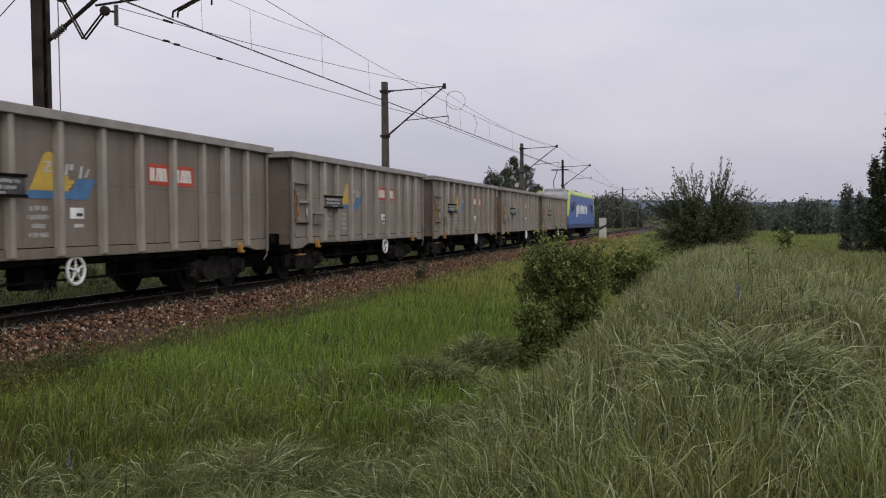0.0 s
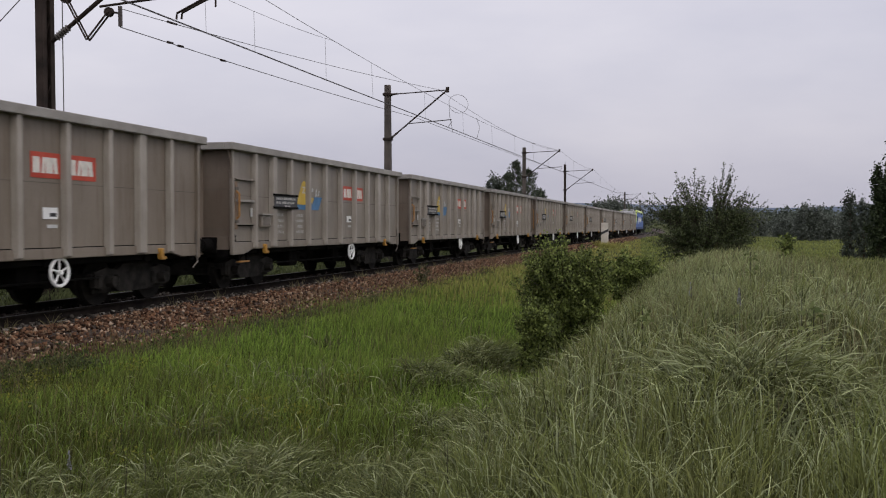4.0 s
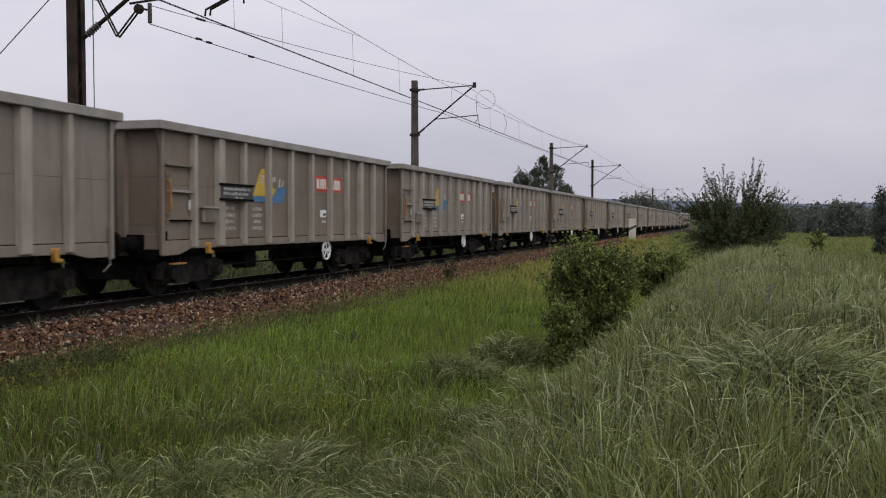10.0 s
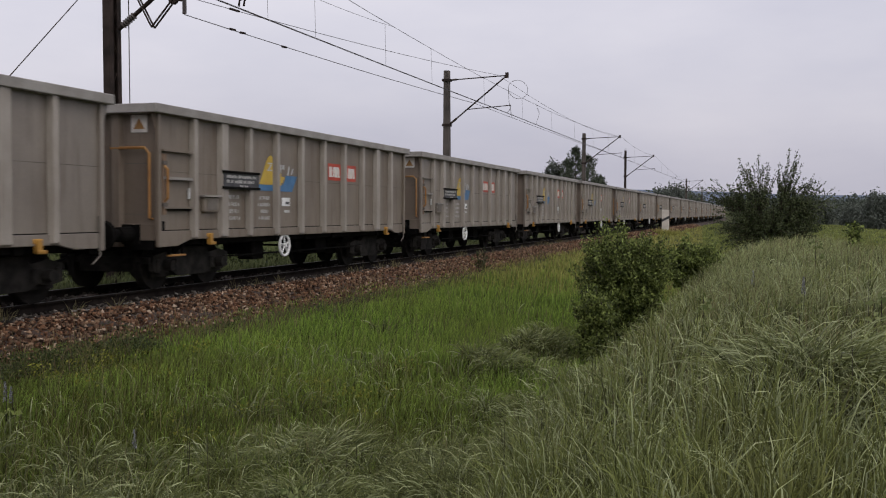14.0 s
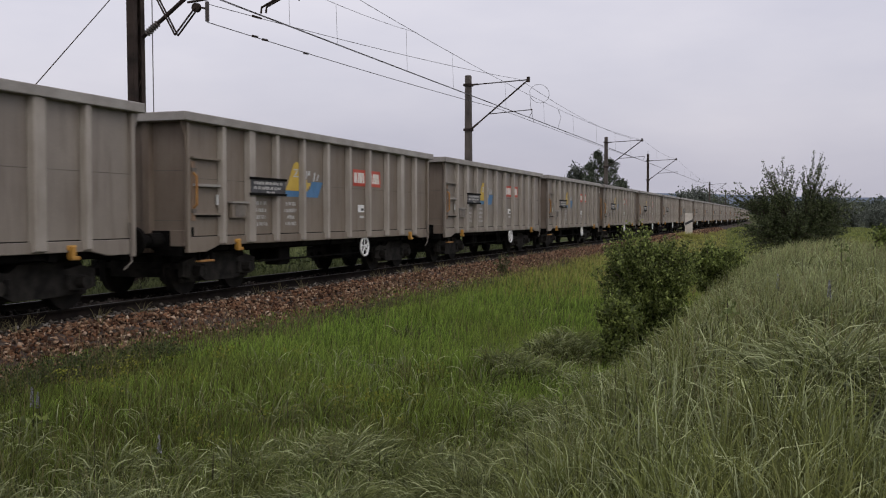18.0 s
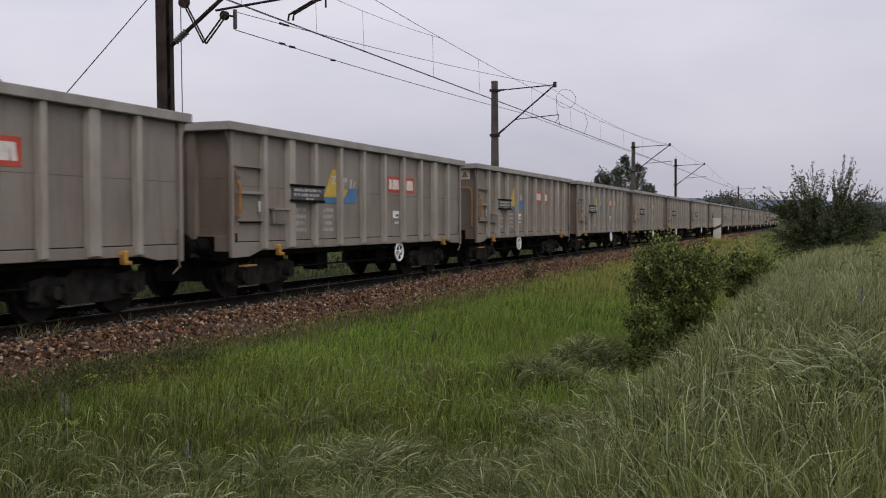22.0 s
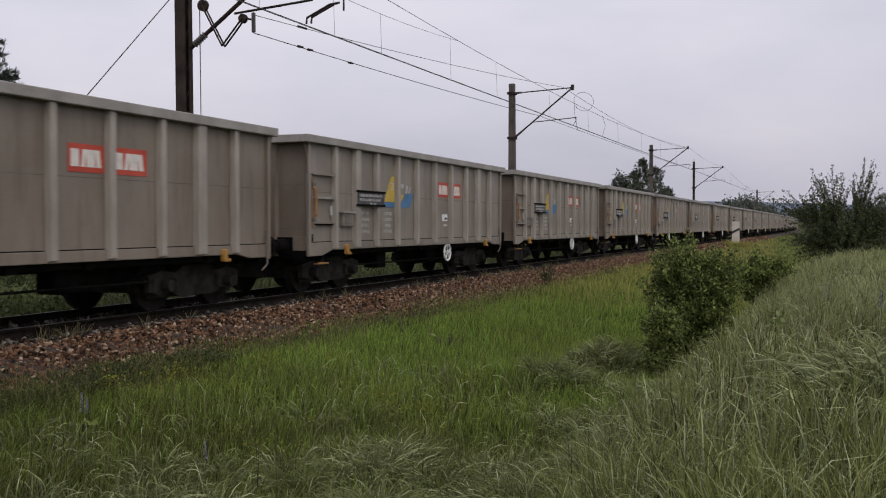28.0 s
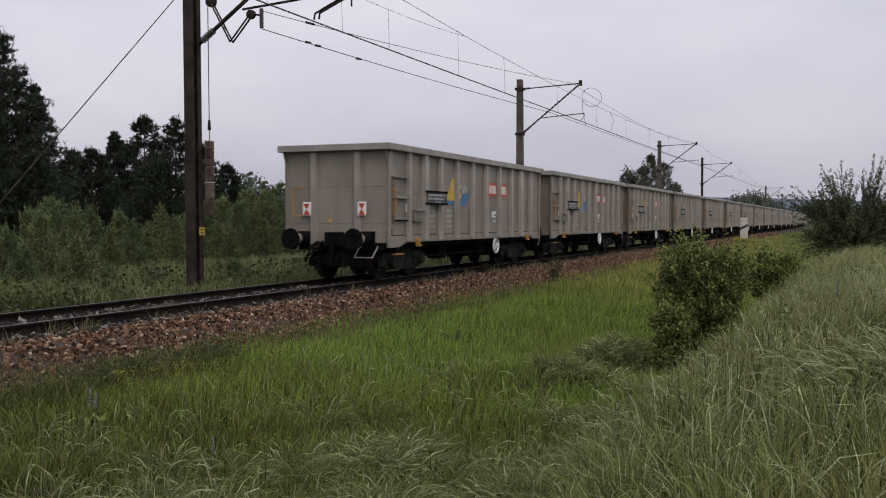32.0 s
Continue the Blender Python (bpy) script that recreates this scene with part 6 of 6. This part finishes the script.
def grass():
    rng = np.random.default_rng(9)

    def far(at):
        return np.hypot(at[:, 0], at[:, 1])

    def across(at):
        return along_across(at[:, 0], at[:, 1])[1]

    # meadow between the ballast and the ditch: fine, dense and bright
    xy = scatter(rng, 150000, -29, 30, 8.5, 48)
    lat = across(xy)
    foot = 2.35 - 0.55 * np.clip((far(xy) - 21) / 14, 0, 1)
    a = xy[(lat > foot) & (lat < 9.5)]
    lat, d = across(a), far(a)
    edge = np.clip((lat - 2.1 + 0.5 * np.clip((d - 21) / 14, 0, 1)) / 2.4, 0.3, 1)
    tall = 0.72 + 0.32 * patchy(a[:, 0], a[:, 1], 1.1)
    # the duller grass takes a larger share towards the standpoint
    near_dull = rng.uniform(0, 1, len(a)) < np.clip((13.5 - d) / 4.5, 0.06, 0.75)
    sere = ~near_dull & (rng.uniform(0, 1, len(a)) < np.clip((d - 25) / 12, 0, 0.7))
    for sel, material, nm, lb in ((sere, FIELD, "yellowish_meadow_grass", "yellowish green grass beside the far ballast"), (~near_dull & ~sere, LUSH, "meadow_grass", "lush green meadow grass beside the track"), (near_dull, GRASS, "olive_meadow_grass", "dull green grass in the meadow")):
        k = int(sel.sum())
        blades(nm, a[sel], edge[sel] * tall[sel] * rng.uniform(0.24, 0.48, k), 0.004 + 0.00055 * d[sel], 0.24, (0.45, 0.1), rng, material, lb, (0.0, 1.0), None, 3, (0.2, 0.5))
    # foreground grass this side of the ditch and in it
    xy = scatter(rng, 46000, -30, 26, 4.2, 14)
    lat = across(xy)
    a = xy[(lat > 3.2) & (lat < 9.9)]
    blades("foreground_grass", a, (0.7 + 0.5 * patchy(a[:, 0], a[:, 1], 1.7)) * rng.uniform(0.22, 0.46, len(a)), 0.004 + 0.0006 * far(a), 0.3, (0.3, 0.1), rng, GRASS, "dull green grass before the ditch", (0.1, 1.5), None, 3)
    # the bank: long blades in bunches, upright below, bending over at the tips
    c = scatter(rng, 3800, -14, 40, 3.4, 13)
    c = c[(across(c) > 9.5) & (rng.uniform(0, 1, len(c)) < 0.30 + 0.70 * patchy(c[:, 0], c[:, 1], 2.6)) & (np.hypot(c[:, 0] - 2.65, c[:, 1] - 5.75) > 0.65)]
    dist = far(c)
    per = np.clip(85 / dist, 7, 18).astype(int)
    p, an, k = tussocks(rng, c, per, rng.uniform(0.06, 0.17, len(c)))
    size = rng.uniform(0.6, 1.1, len(c))[k] * (0.72 + 0.4 * patchy(p[:, 0], p[:, 1], 1.5))
    hgt = size * rng.uniform(0.4, 0.78, len(k))
    pale = rng.uniform(0, 1, len(k)) < 0.20
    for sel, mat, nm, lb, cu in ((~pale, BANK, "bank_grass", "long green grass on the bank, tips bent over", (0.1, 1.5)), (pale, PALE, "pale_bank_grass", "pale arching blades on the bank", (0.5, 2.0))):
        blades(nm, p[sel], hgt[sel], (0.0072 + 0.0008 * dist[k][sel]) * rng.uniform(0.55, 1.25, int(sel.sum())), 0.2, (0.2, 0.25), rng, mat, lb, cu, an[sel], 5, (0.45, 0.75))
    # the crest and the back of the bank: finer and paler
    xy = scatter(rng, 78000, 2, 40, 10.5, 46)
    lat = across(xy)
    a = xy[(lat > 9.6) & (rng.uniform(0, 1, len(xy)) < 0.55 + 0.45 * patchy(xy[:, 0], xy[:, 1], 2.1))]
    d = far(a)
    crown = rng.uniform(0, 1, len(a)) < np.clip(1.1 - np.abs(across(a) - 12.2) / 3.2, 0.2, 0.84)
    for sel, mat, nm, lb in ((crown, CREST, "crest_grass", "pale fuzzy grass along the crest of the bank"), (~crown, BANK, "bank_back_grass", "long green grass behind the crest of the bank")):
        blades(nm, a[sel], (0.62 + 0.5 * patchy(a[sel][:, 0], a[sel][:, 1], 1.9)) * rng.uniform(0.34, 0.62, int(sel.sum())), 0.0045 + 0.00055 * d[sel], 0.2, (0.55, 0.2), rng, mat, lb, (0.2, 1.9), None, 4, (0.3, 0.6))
    # big tussocks on the hummocks, in the ditch and before it
    spots = [(az + rng.normal(0, sp), dd + rng.normal(0, 0.28), z) for az, dd, n, sp, z in ((-6.0, 9.0, 13, 4.0, 0.62), (0.0, 9.4, 10, 3.0, 0.6), (-14.0, 9.0, 8, 3.2, 0.55), (4.0, 9.0, 8, 2.0, 0.62), (25.3, 6.1, 15, 3.2, 0.82), (5.2, 7.7, 10, 2.2, 0.72), (-3.6, 7.2, 14, 3.6, 0.7), (-11.0, 7.4, 10, 3.6, 0.62), (1.0, 6.4, 9, 2.8, 0.75), (-18.0, 7.8, 6, 3.0, 0.6), (9.5, 9.3, 8, 1.6, 0.7), (7.6, 14.3, 8, 1.2, 0.62), (10.3, 16.6, 10, 1.0, 0.7), (12.2, 13.6, 9, 1.2, 0.62), (9.6, 12.0, 8, 1.4, 0.6)) for _ in range(n)]
    c = np.array([(dd * math.sin(radians(az)), dd * math.cos(radians(az))) for az, dd, z in spots])
    size = np.array([z for az, dd, z in spots]) * rng.uniform(0.8, 1.15, len(c))
    loose = scatter(rng, 620, -29, 30, 4.6, 22)
    lat = across(loose)
    loose = loose[(lat > 8.2) & (lat < 10.0) | (rng.uniform(0, 1, len(lat)) < 0.12) & (lat > 4)]
    c = np.concatenate([c, loose])
    size = np.concatenate([size, rng.uniform(0.45, 0.8, len(loose))])
    dist = far(c)
    per = np.clip(np.where(np.arange(len(c)) < len(spots), 190, 700 / dist), 30, 190).astype(int)
    p, an, k = tussocks(rng, c, per, 0.10 + 0.17 * size)
    hgt = size[k] * rng.uniform(0.5, 0.95, len(k))
    pale = rng.uniform(0, 1, len(k)) < np.where(np.hypot(c[:, 0] - 2.6, c[:, 1] - 5.5) < 1.0, 0.34, rng.uniform(0.08, 0.32, len(c)))[k]
    for sel, mat, nm, lb, cu in ((pale, PALE, "pale_tussock_grass", "pale arching blades of the tussocks", (1.2, 2.7)), (~pale, SEDGE, "grey_green_tussock_grass", "grey-green arching tussock grass", (0.8, 2.5))):
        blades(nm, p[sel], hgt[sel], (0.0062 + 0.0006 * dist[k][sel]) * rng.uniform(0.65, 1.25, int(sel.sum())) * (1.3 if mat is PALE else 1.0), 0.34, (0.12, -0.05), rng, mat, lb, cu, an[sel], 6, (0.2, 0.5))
    # single pale blades arching over the foreground
    xy = clumpy(rng, scatter(rng, 12000, -29, 38, 4.2, 15), 1.3, 0.15)
    c = xy[across(xy) > 4.6]
    blades("pale_grass", c, rng.uniform(0.36, 0.7, len(c)) * np.where(across(c) > 9.5, 1.0, 0.75), 0.0066 + 0.0006 * far(c), 0.25, (0.1, -0.1), rng, PALE, "single pale arching blades over the grass", (0.6, 2.3), None, 6, (0.3, 0.6))
    # thin seeding grass: a reddish haze over the bank, sparser in the meadow
    xy = clumpy(rng, scatter(rng, 26000, -29, 38, 5, 42), 0.9, 0.1)
    lat = across(xy)
    c = xy[(lat > 2.6) & (rng.uniform(0, 1, len(lat)) < np.where(lat < 9.5, 0.55, 0.85))]
    blades("seeding_grass", c, rng.uniform(0.34, 0.66, len(c)), 0.0022 + 0.00042 * far(c), 0.22, (0.4, 0.0), rng, SEED, "thin reddish seeding grass", (0.0, 0.8), None, 3)
    # a tuft before the lineside board
    b = on_track(70.0, 3.2)
    c = np.stack([rng.normal(b.x, 0.55, 700), rng.normal(b.y, 0.4, 700)], 1)
    blades("board_grass", c, rng.uniform(0.35, 0.75, len(c)), 0.024, 0.25, (0.2, 0.0), rng, FIELD, "yellowish grass at the foot of the lineside board", (0.1, 0.9), None, 3)
    # upright dead stalks
    c = scatter(rng, 420, -24, 34, 5, 24)
    s, lat = along_across(c[:, 0], c[:, 1])
    c = c[lat > 5]
    blades("dead_stalks", c, rng.uniform(0.5, 0.95, len(c)), 0.006, 0.2, (0.2, 0.0), rng, STALK, "thin dark upright dead stalks", (0.0, 0.1))
    # verge along the ballast
    xy = scatter(rng, 34000, -27, 26, 10, 70)
    s, lat = along_across(xy[:, 0], xy[:, 1])
    foot = 2.35 - 0.85 * np.clip((far(xy) - 20) / 12, 0, 1) * (0.6 + 0.4 * patchy(xy[:, 0], xy[:, 1], 1.4))
    e = xy[(lat > foot) & (lat < 3.3 + 0.9 * patchy(xy[:, 0], xy[:, 1], 0.6))]
    blades("dry_verge_grass", e, rng.uniform(0.12, 0.40, len(e)), 0.004 + 0.0005 * np.hypot(e[:, 0], e[:, 1]), 0.35, (0.2, 0.0), rng, DRY, "dry straw-coloured stalks along the ballast", (0.0, 0.6))
    # sparse weeds among the stones beside the rail
    k = 46
    c = np.array([on_track(s0, l0)[:2] for s0, l0 in zip(rng.uniform(-12, 34, k), rng.uniform(1.05, 1.5, k))])
    p = tussocks(rng, c, np.full(k, 9), np.full(k, 0.08))[0]
    p = np.concatenate([p, np.stack([p[:, 0], p[:, 1]], 1)])
    blades("rail_weeds", p, rng.uniform(0.22, 0.5, len(p)), 0.008 + 0.0003 * np.hypot(p[:, 0], p[:, 1]), 0.5, (0.1, 0.0), rng, SEED, "sparse pale weeds among the stones beside the rail", (0.2, 1.4), None, 4)
    # shorter grass round the standpoint and behind it
    k = 30000
    d, az = 0.7 * 60 ** rng.uniform(0, 1, k), rng.uniform(-180, 180, k)
    d, az = d[((az < -30) | (az > 39) | (d < 4.2))], az[((az < -30) | (az > 39) | (d < 4.2))]
    c = np.stack([d * np.sin(np.radians(az)), d * np.cos(np.radians(az))], 1)
    c = c[along_across(c[:, 0], c[:, 1])[1] > 2.6]
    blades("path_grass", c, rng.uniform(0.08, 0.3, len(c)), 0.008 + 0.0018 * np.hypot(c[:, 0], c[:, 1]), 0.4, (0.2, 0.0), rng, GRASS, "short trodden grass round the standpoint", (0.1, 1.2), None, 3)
    # far meadow, coarser
    xy = scatter(rng, 75000, -2, 40, 42, 190)
    s, lat = along_across(xy[:, 0], xy[:, 1])
    az = np.degrees(np.arctan2(xy[:, 0], xy[:, 1]))
    e = xy[(lat > 2.6) & (az > 19.5)]
    blades("open_meadow_grass", e, rng.uniform(0.16, 0.32, len(e)), 0.012 + 0.0005 * np.hypot(e[:, 0], e[:, 1]), 0.5, (0.4, 0.0), rng, FIELD_GREEN, "dull green grass of the far meadow")
    e = xy[(lat > 2.6) & (az <= 19.5)]
    blades("far_meadow_grass", e, rng.uniform(0.14, 0.26, len(e)), 0.012 + 0.0005 * np.hypot(e[:, 0], e[:, 1]), 0.5, (0.4, 0.0), rng, FIELD, "yellowish green grass of the far meadow")
    # rough grass beyond the line
    xy = scatter(rng, 48000, -30, 8, 22, 75)
    s, lat = along_across(xy[:, 0], xy[:, 1])
    e = xy[lat < -2.4]
    blades("rough_grass", e, rng.uniform(0.25, 0.6, len(e)), 0.012 + 0.0007 * np.hypot(e[:, 0], e[:, 1]), 0.4, (0.3, 0.0), rng, ROUGH, "rough grass beyond the track", (0.0, 1.0))


grass()


def verge_weeds():
    """Low dark weeds beyond the rails, also standing in for the train's shade there."""
    rng = np.random.default_rng(61)
    pts = []
    for _ in range(380):
        s, lat = rng.uniform(-16, 40), -rng.uniform(2.9, 6.5)
        c = on_track(s, lat, 0)
        c.z = float(ground_z([c.x], [c.y])[0])
        h = rng.uniform(0.25, 0.75)
        n = 46
        pts.append(np.array(c) + np.stack([rng.normal(0, 0.16, n), rng.normal(0, 0.16, n), rng.uniform(0.0, h, n)], 1))
    me = leaf_mesh("verge_weeds", np.concatenate(pts), 0.07, rng, LEAF_VERGE)
    tagged(new("verge_weeds", me), "low dark green weeds beyond the rails", "weeds", kind="stuff")


verge_weeds()


def ballast_weeds():
    """Low weeds where the ballast meets the meadow, dark green or in yellow bloom."""
    rng = np.random.default_rng(67)
    for n, size, material, name, label in ((120, 0.024, LEAF_VERGE, "dark_weeds", "low dark green weeds at the foot of the ballast"), (60, 0.022, BLOOM, "flowering_weeds", "yellow-green flowering weeds in the grass")):
        pts = []
        for _ in range(n):
            if material is BLOOM:
                az, d = rng.uniform(-19, 3), rng.uniform(9.5, 14.5)
                c = polar(az, d)
                lat = along_across([c.x], [c.y])[1][0]
                if lat < 2.9:
                    continue
            else:
                c = on_track(rng.uniform(-14.5, -9.0) if rng.uniform() < 0.85 else rng.uniform(-9, 25), rng.normal(3.15, 0.25), 0)
                c.z = float(ground_z([c.x], [c.y])[0])
            h, m = rng.uniform(0.12, 0.34), 90
            pts.append(np.array(c) + np.stack([rng.normal(0, 0.12, m), rng.normal(0, 0.12, m), h * rng.uniform(0.1 if material is LEAF_VERGE else 0.6, 1.05, m)], 1))
        tagged(new(name, leaf_mesh(name, np.concatenate(pts), size, rng, material)), label, "weeds", kind="stuff")


ballast_weeds()


# ---------------------------------------------------------------- small wild plants
def lupin(az, d, h, seed):
    rng = np.random.default_rng(seed)
    p = new("wild_lupin")
    p.location = polar(az, d)
    tagged(p, "wild lupin with a faded blue flower spike", "wild flower", "lupins in the grass")
    part("stalk", Geo().rod((0, 0, 0), (0.02, 0, h), 0.005, 0.003, 5), STALK, p)
    n = 90
    a, z = rng.uniform(0, 6.28, n), rng.uniform(h * 0.66, h * 1.02, n)
    r = 0.017 * (1.15 - (z - h * 0.66) / (h * 0.36))
    part("flower_spike", leaf_mesh("flower_spike", np.stack([r * np.cos(a), r * np.sin(a), z], 1), 0.014, rng, FLOWER), FLOWER, p, "faded blue petals")
    a = rng.uniform(0, 6.28, 40)
    r = rng.uniform(0.03, 0.14, 40)
    part("foliage", leaf_mesh("foliage", np.stack([r * np.cos(a), r * np.sin(a), rng.uniform(0.1, h * 0.5, 40)], 1), 0.05, rng, LEAF_BUSH), LEAF_BUSH, p)


for i, (az, d, h) in enumerate(((-20.3, 10.4, 0.56), (-20.0, 10.6, 0.46), (-13.6, 9.2, 0.46), (25.0, 11.0, 0.54), (22.3, 12.5, 0.52))):
    lupin(az, d, h, 300 + i)


def broadleaf_weed(az, d, h, seed, material):
    rng = np.random.default_rng(seed)
    p = new("broadleaf_weed")
    p.location = polar(az, d)
    tagged(p, "pale green broad-leaved weed in the grass", "weed", "weeds in the grass")
    part("stalk", Geo().rod((0, 0, 0), (0, 0, h), 0.007, 0.004, 5), STALK, p)
    n = 46
    a, z = rng.uniform(0, 6.28, n), rng.uniform(h * 0.35, h * 1.03, n)
    r = rng.uniform(0.02, 0.11, n)
    part("foliage", leaf_mesh("foliage", np.stack([r * np.cos(a), r * np.sin(a), z], 1), 0.042, rng, material), material, p)


for i, (az, d, h) in enumerate(((-4.6, 7.0, 0.5), (-4.2, 7.2, 0.42), (19.6, 10.2, 0.62), (25.6, 14, 0.7), (29.0, 9.0, 0.6), (9.8, 14.5, 0.4))):
    broadleaf_weed(az, d, h, 330 + i, WEED)


def tall_weed(az, d, h, seed):
    """A dark bushy herb: several branching stalks with small leaves."""
    rng = np.random.default_rng(seed)
    p = new("tall_weed")
    p.location = polar(az, d)
    tagged(p, "dark tall branching weed at the foot of the ballast", "weed", "weeds in the grass")
    g, pts = Geo(), []
    for _ in range(7):
        top = Vector((rng.normal(0, 0.16), rng.normal(0, 0.16), h * rng.uniform(0.6, 1.05)))
        g.rod((rng.normal(0, 0.03), rng.normal(0, 0.03), -0.02), top, 0.008, 0.004, 5)
        f = rng.uniform(0.35, 1.0, 42)[:, None]
        pts.append(np.array(top) * f + rng.normal(0, 0.035, (42, 3)))
    part("stalk", g, STALK, p)
    part("foliage", leaf_mesh("foliage", np.concatenate(pts), 0.04, rng, LEAF_VERGE), LEAF_VERGE, p)


for i, (az, d, h) in enumerate(((6.6, 32.4, 0.8),)):
    tall_weed(az, d, h, 360 + i)


# ---------------------------------------------------------------- what moves
TRAIN = [(0.0, -671.72), (1.0, -651.60), (2.0, -631.39), (3.0, -611.10), (5.5, -560.88), (6.0, -550.76), (7.0, -530.46), (8.0, -509.94), (9.0, -489.36), (10.0, -468.64), (11.0, -448.10), (12.0, -427.24), (13.0, -406.62), (14.0, -385.61), (14.5, -375.10), (16.5, -332.95), (17.0, -322.33), (18.0, -301.20), (19.0, -280.27), (20.0, -258.99), (21.0, -237.83), (22.0, -216.45), (23.0, -195.24), (24.0, -173.78), (25.0, -152.33), (25.5, -141.56), (27.5, -98.60), (28.0, -87.87), (29.0, -65.40), (30.0, -43.80), (31.0, -21.95), (32.0, -0.12)]


def motions():
    def body(s):
        """Pose of a vehicle whose middle is at s on the line."""
        a, b = on_track(s - 4.5), on_track(s + 4.5)
        d = b - a
        mid = (a + b) / 2
        return Matrix.Translation(mid) @ pose(0, 0, 0, 0, 0, math.degrees(math.atan2(d.y, d.x))) @ pose(0, 0, 0, 0, -math.degrees(math.atan2(d.z, math.hypot(d.x, d.y))), 0)

    for k, w in enumerate(WAGONS):
        walk(w, [(t, body(s + k * PITCH + 6.4)) for t, s in TRAIN])
    walk(LOCO, [(t, body(s + COUNT * PITCH - 0.62 + 10.4)) for t, s in TRAIN])


motions()
